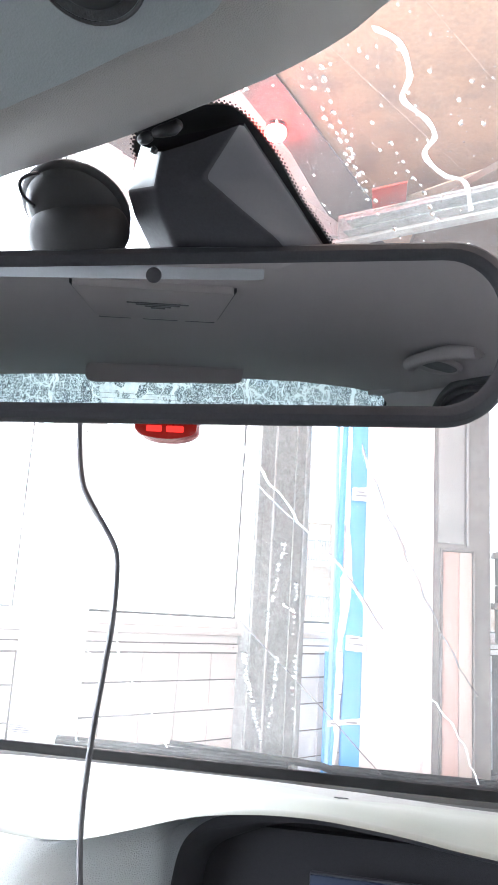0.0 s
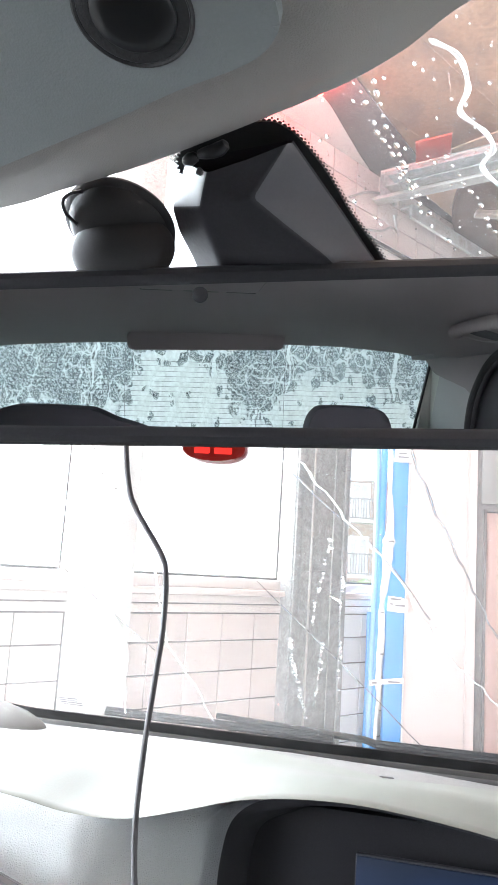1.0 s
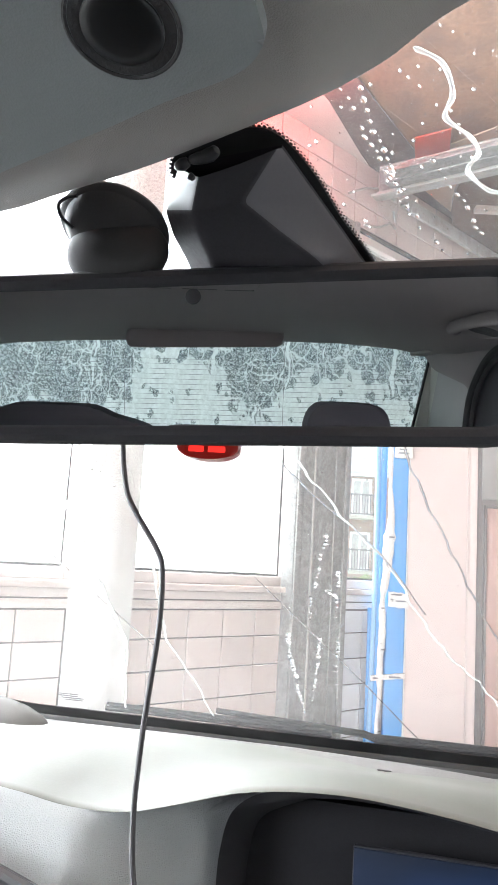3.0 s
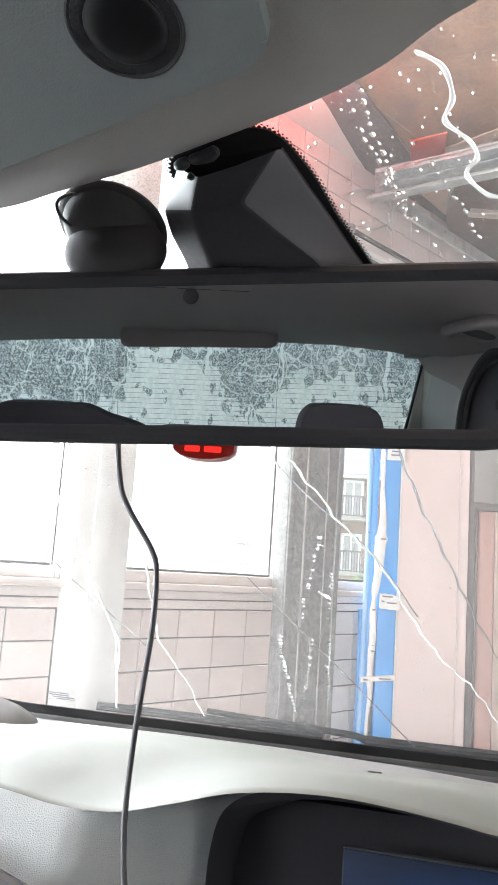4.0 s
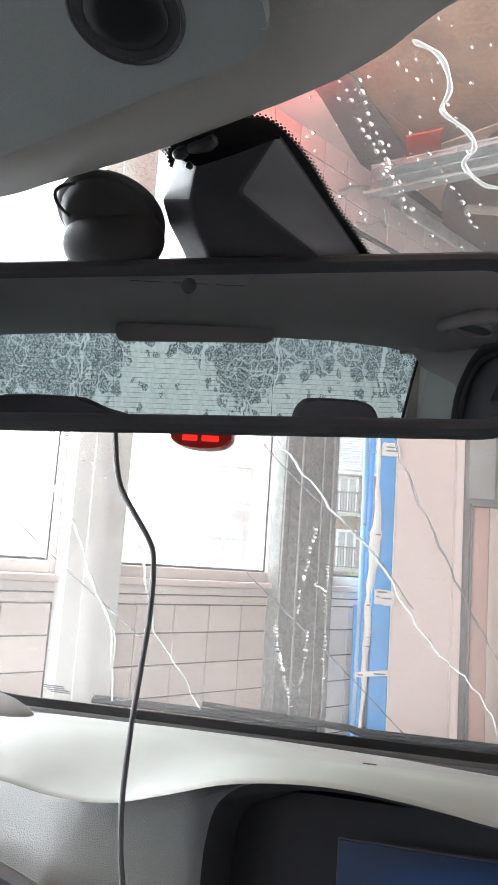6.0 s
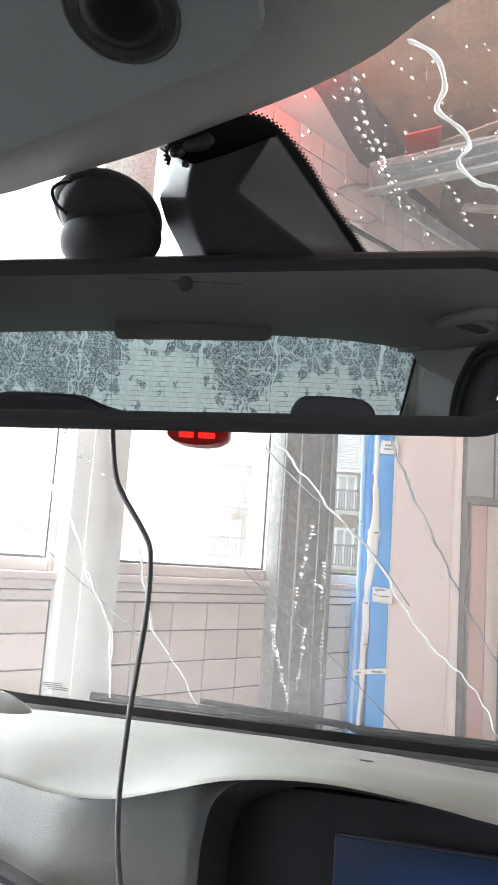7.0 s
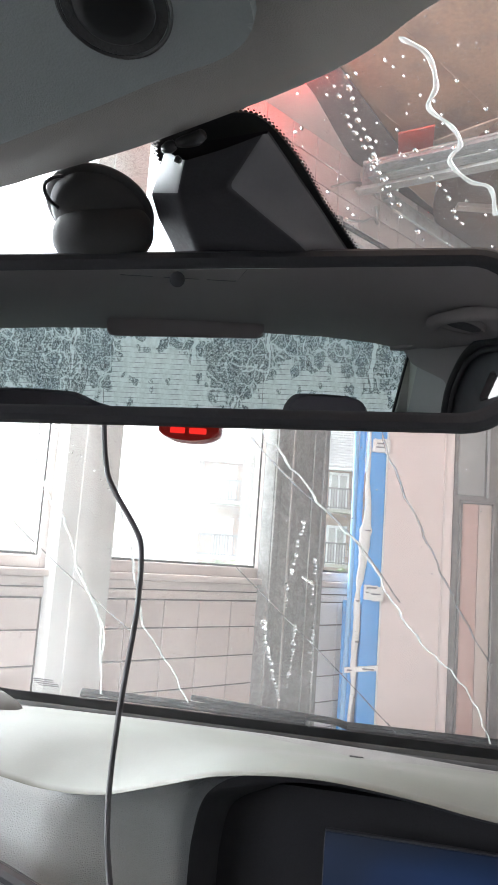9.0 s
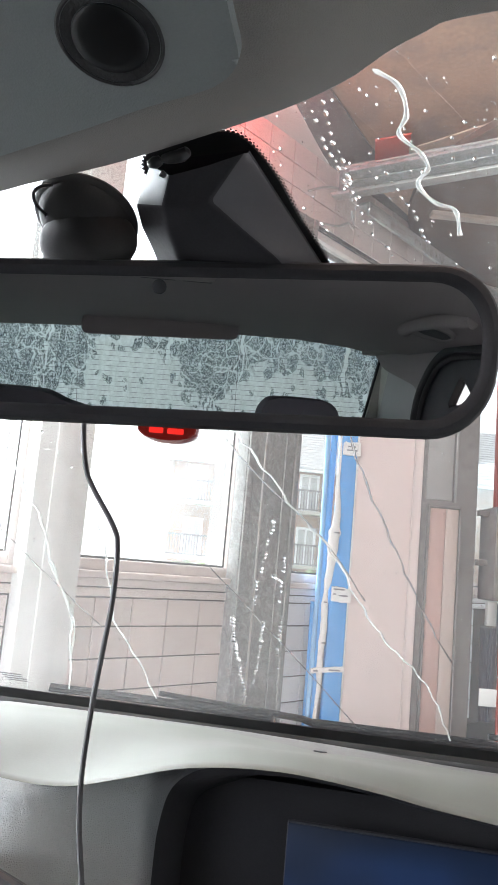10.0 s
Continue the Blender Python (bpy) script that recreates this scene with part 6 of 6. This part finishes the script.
# ---- water on the windscreen ----
def rivulet(name, pts, r, wiggle, seed, mat, label, bead=False, n=7):
    rng = random.Random(seed)
    line = smooth_line([(x, s, 0) for x, s in pts], n)
    out = []
    ph = rng.uniform(0, 6)
    for i, p in enumerate(line):
        t = (line[min(i + 1, len(line) - 1)] - line[max(0, i - 1)]).normalized()
        nr = Vector((-t.y, t.x, 0))
        q = p + nr * wiggle * (math.sin(i * 1.1 + ph) + 0.5 * math.sin(i * 2.3 + ph * 2))
        out.append(WS @ Vector((q.x, q.y, 0.0052)))
    bm = bmesh.new()
    if bead:
        for i, p in enumerate(out):
            if rng.random() < 0.8:
                rr = r * rng.uniform(0.5, 1.15)
                d = (out[min(i + 1, len(out) - 1)] - out[max(0, i - 1)]).normalized()
                mm = Matrix.Translation(p) @ d.to_track_quat("X", "Z").to_matrix().to_4x4() @ Matrix.Diagonal((rr * rng.uniform(1, 1.7), rr, rr * 0.7, 1))
                bmesh.ops.create_icosphere(bm, subdivisions=2, radius=1, matrix=mm)
    else:
        rad = [r * (0.85 + 0.15 * math.sin(i * 0.9 + ph) + rng.uniform(-0.08, 0.08)) for i in range(len(out))]
        rad[0] = r * 0.3
        rad[-1] = r * 1.1
        tube(bm, out, rad, 8, flat=(WS_N, 0.55))
    return solo(name, bm, mat, label, "water streak", "water streaks on the windscreen")


rivulet("water_streak", [(0.0955, 0.9574), (0.1055, 0.9502), (0.109, 0.9376), (0.1062, 0.9284), (0.1153, 0.9191), (0.1188, 0.9111), (0.1148, 0.9033), (0.1229, 0.8931), (0.1318, 0.8889), (0.135, 0.8747)],
        0.00115, 0.0, 1, M_FOAMWATER, "thick whitish winding water streak on glass")
rivulet("water_streak", [(-0.001, 0.7073), (0.0109, 0.6748), (0.0342, 0.5996), (0.0576, 0.5377), (0.079, 0.4334), (0.1049, 0.34), (0.1327, 0.2725), (0.1603, 0.1735), (0.188, 0.0111)],
        0.0011, 0.0014, 2, M_FOAMWATER, "long whitish zigzag water streak on glass", n=9)
rivulet("water_streak", [(0.0776, 0.7071), (0.0881, 0.6474), (0.1049, 0.5715), (0.1206, 0.4992), (0.1393, 0.4189), (0.1691, 0.3079)], 0.0010, 0.0009, 3, M_WATER, "thin clear water streak on glass")
rivulet("water_streak", [(-0.1737, 0.7035), (-0.1962, 0.5991), (-0.1986, 0.5555), (-0.2267, 0.4481), (-0.2496, 0.3268), (-0.313, 0.1466)], 0.0014, 0.0010, 4, M_FOAMWATER, "thin whitish water streak on glass")
rivulet("water_streak", [(-0.253, 0.5837), (-0.2486, 0.5224), (-0.2388, 0.4328), (-0.2212, 0.3001)], 0.0009, 0.0004, 5, M_WATER, "thin clear water streak on glass")
rivulet("water_streak", [(-0.2186, 0.4821), (-0.2346, 0.4007), (-0.2572, 0.293), (-0.3574, 0.0245)], 0.0014, 0.0014, 6, M_FOAMWATER, "thin whitish water streak on glass")
rivulet("water_streak", [(-0.1366, 0.5917), (-0.1588, 0.4846), (-0.1972, 0.323), (-0.204, 0.1917), (-0.2202, 0.0337)], 0.0013, 0.0014, 7, M_FOAMWATER, "thin whitish water streak on glass")
rivulet("water_streak", [(-0.0075, 0.6958), (0.0102, 0.6478), (0.0513, 0.5593), (0.0829, 0.4449)], 0.0009, 0.0003, 8, M_WATER, "thin clear water streak on glass")
rivulet("water_streak", [(-0.0611, 0.5007), (-0.0283, 0.3792), (0.0048, 0.2568), (0.066, 0.0116)], 0.0009, 0.0003, 9, M_WATER, "thin clear water streak on glass")
for k_, (pts_, r_) in enumerate((
        ([(-0.1476, 0.698), (-0.1411, 0.6584), (-0.1372, 0.6182)], 0.0011),
        ([(0.0745, 0.9438), (0.0814, 0.9161), (0.0896, 0.8919), (0.1036, 0.8614)], 0.0011),
        ([(0.0681, 0.9443), (0.077, 0.9191), (0.0851, 0.8994), (0.0939, 0.8749)], 0.0009),
        ([(0.095, 0.9178), (0.1107, 0.8922), (0.1206, 0.8705)], 0.0011),
        ([(0.0154, 0.5888), (0.0052, 0.55), (-0.0061, 0.5012), (-0.0162, 0.4645), (-0.0249, 0.4112)], 0.0017),
        ([(0.0177, 0.5318), (0.0114, 0.493), (0.0003, 0.4234)], 0.0015),
        ([(-0.0027, 0.3738), (-0.0153, 0.2903), (-0.0309, 0.1579)], 0.0019),
        ([(-0.054, 0.3688), (-0.0625, 0.3112), (-0.0655, 0.2667), (-0.0731, 0.1861), (-0.0792, 0.1006)], 0.0026),
        ([(-0.0229, 0.3659), (-0.0333, 0.3024), (-0.0457, 0.2353), (-0.0614, 0.1579)], 0.0023),
        ([(0.0009, 0.4796), (0.0072, 0.4689)], 0.0022))):
    rivulet("drop_row", pts_, r_, 0.0006, 20 + k_, M_WATER, "row of clear water beads on glass", True, n=6)


def wiper(x0, s0, x1, s1):
    at = Matrix.Translation(on_glass((x0 + x1) / 2, (s0 + s1) / 2, -0.012))
    ob = thing("windscreen_wiper", "parked wet black wiper at the foot of the windscreen", "wiper", "wipers", at=at)
    a, b = Vector((x0, s0, 0)), Vector((x1, s1, 0))
    mid = a.lerp(b, 0.5) + Vector((0, 0.004, 0))
    line = smooth_line([a, mid, b], 10)
    part("blade", tube(bmesh.new(), [WS @ (p + Vector((0, 0, 0.014))) for p in line], 0.0035, 10), M_WIPER, ob)
    part("rubber", tube(bmesh.new(), [WS @ (p + Vector((0, 0.001, 0.009))) for p in line], 0.0032, 8), M_WIPER, ob)
    part("spine", tube(bmesh.new(), [WS @ (p + Vector((0, 0.003, 0.017))) for p in line], 0.0010, 6), M_WIPER, ob, "thin wet spine")
    part("arm", tube(bmesh.new(), [WS @ (mid + Vector((0, 0, 0.024))), WS @ Vector((x1 + 0.04, s1 - 0.035, 0.026)), WS @ Vector((x1 + 0.10, s1 - 0.07, 0.018))], [0.004, 0.005, 0.007], 8), M_WIPER, ob)


wiper(-0.40, -0.007, -0.06, -0.017)
wiper(0.0, -0.016, 0.48, -0.018)


def droplets():
    """Fine spray over the whole glass, denser towards the foot and the roof edge."""
    rng = random.Random(11)
    ico = bmesh.new()
    bmesh.ops.create_icosphere(ico, subdivisions=1, radius=1)
    base = [v.co.copy() for v in ico.verts]
    tri = [[v.index for v in f.verts] for f in ico.faces]
    ico.free()
    verts, faces = [], []
    for k in range(6200):
        if k < 900:
            x, s = rng.uniform(0.03, 0.21), rng.uniform(0.83, 1.0)
            r = 0.0002 + 0.00085 * rng.random() ** 7
        else:
            x, s = rng.uniform(-0.50, 0.27), 0.01 + 0.74 * rng.random() ** 1.3
            r = 0.0002 + 0.0007 * rng.random() ** 7
        st = rng.uniform(1, 1.6)
        o = len(verts)
        for c in base:
            verts.append(WS @ Vector((x + c.x * r, s + c.y * r * st, 0.005 + c.z * r * 0.6)))
        faces += [[o + i for i in t] for t in tri]
    me = bpy.data.meshes.new("water_droplets")
    me.from_pydata(verts, [], faces)
    me.materials.append(M_WATER)
    for f in me.polygons:
        f.use_smooth = True
    tagged(new("water_droplets", me), "many small water droplets on the windscreen", "water drops", kind="stuff")


droplets()

# ---- wall tiles, last ----
def tiles():
    meshes = {}

    def tile_mesh(w, h, mat):
        key = (round(w, 3), round(h, 3), mat.name)
        if key not in meshes:
            bm = bmesh.new()
            box(bm, (0, -0.008, 0), (w, 0.0, h))
            top = [f for f in bm.faces if f.normal.y < -0.5]
            bmesh.ops.inset_region(bm, faces=top, thickness=0.002, depth=0.0015)
            meshes[key] = finish(bm, "tile", mat, False)
        return meshes[key]

    def put(x, z, w, h, mat, jig):
        ob = new("tile", tile_mesh(w - 0.008, h - 0.008, mat))
        ob.parent = wall_w
        ob.matrix_local = B @ Matrix.Translation((x + 0.004, -0.001 - jig, z + 0.004))

    rng = random.Random(3)
    n = 0
    pitch = 0.24
    for r, (z0, z1) in enumerate(zip(T_ROWS, T_ROWS[1:])):
        k = -9
        x = 0.062 + k * pitch
        while x < 3.0:
            if not (-1.40 < x + pitch / 2 < -1.07):
                put(x, z0, pitch, z1 - z0, M_TILEW if x > 0.05 else M_TILE, rng.uniform(0, 0.002))
            x += pitch
    # rows above the windows
    for r in range(3):
        z0 = 3.47 + r * 0.155
        x = 0.062 - 2 * pitch
        while x < 3.4:
            put(x, z0, pitch, 0.155, M_TILE, rng.uniform(0, 0.002))
            x += pitch


tiles()
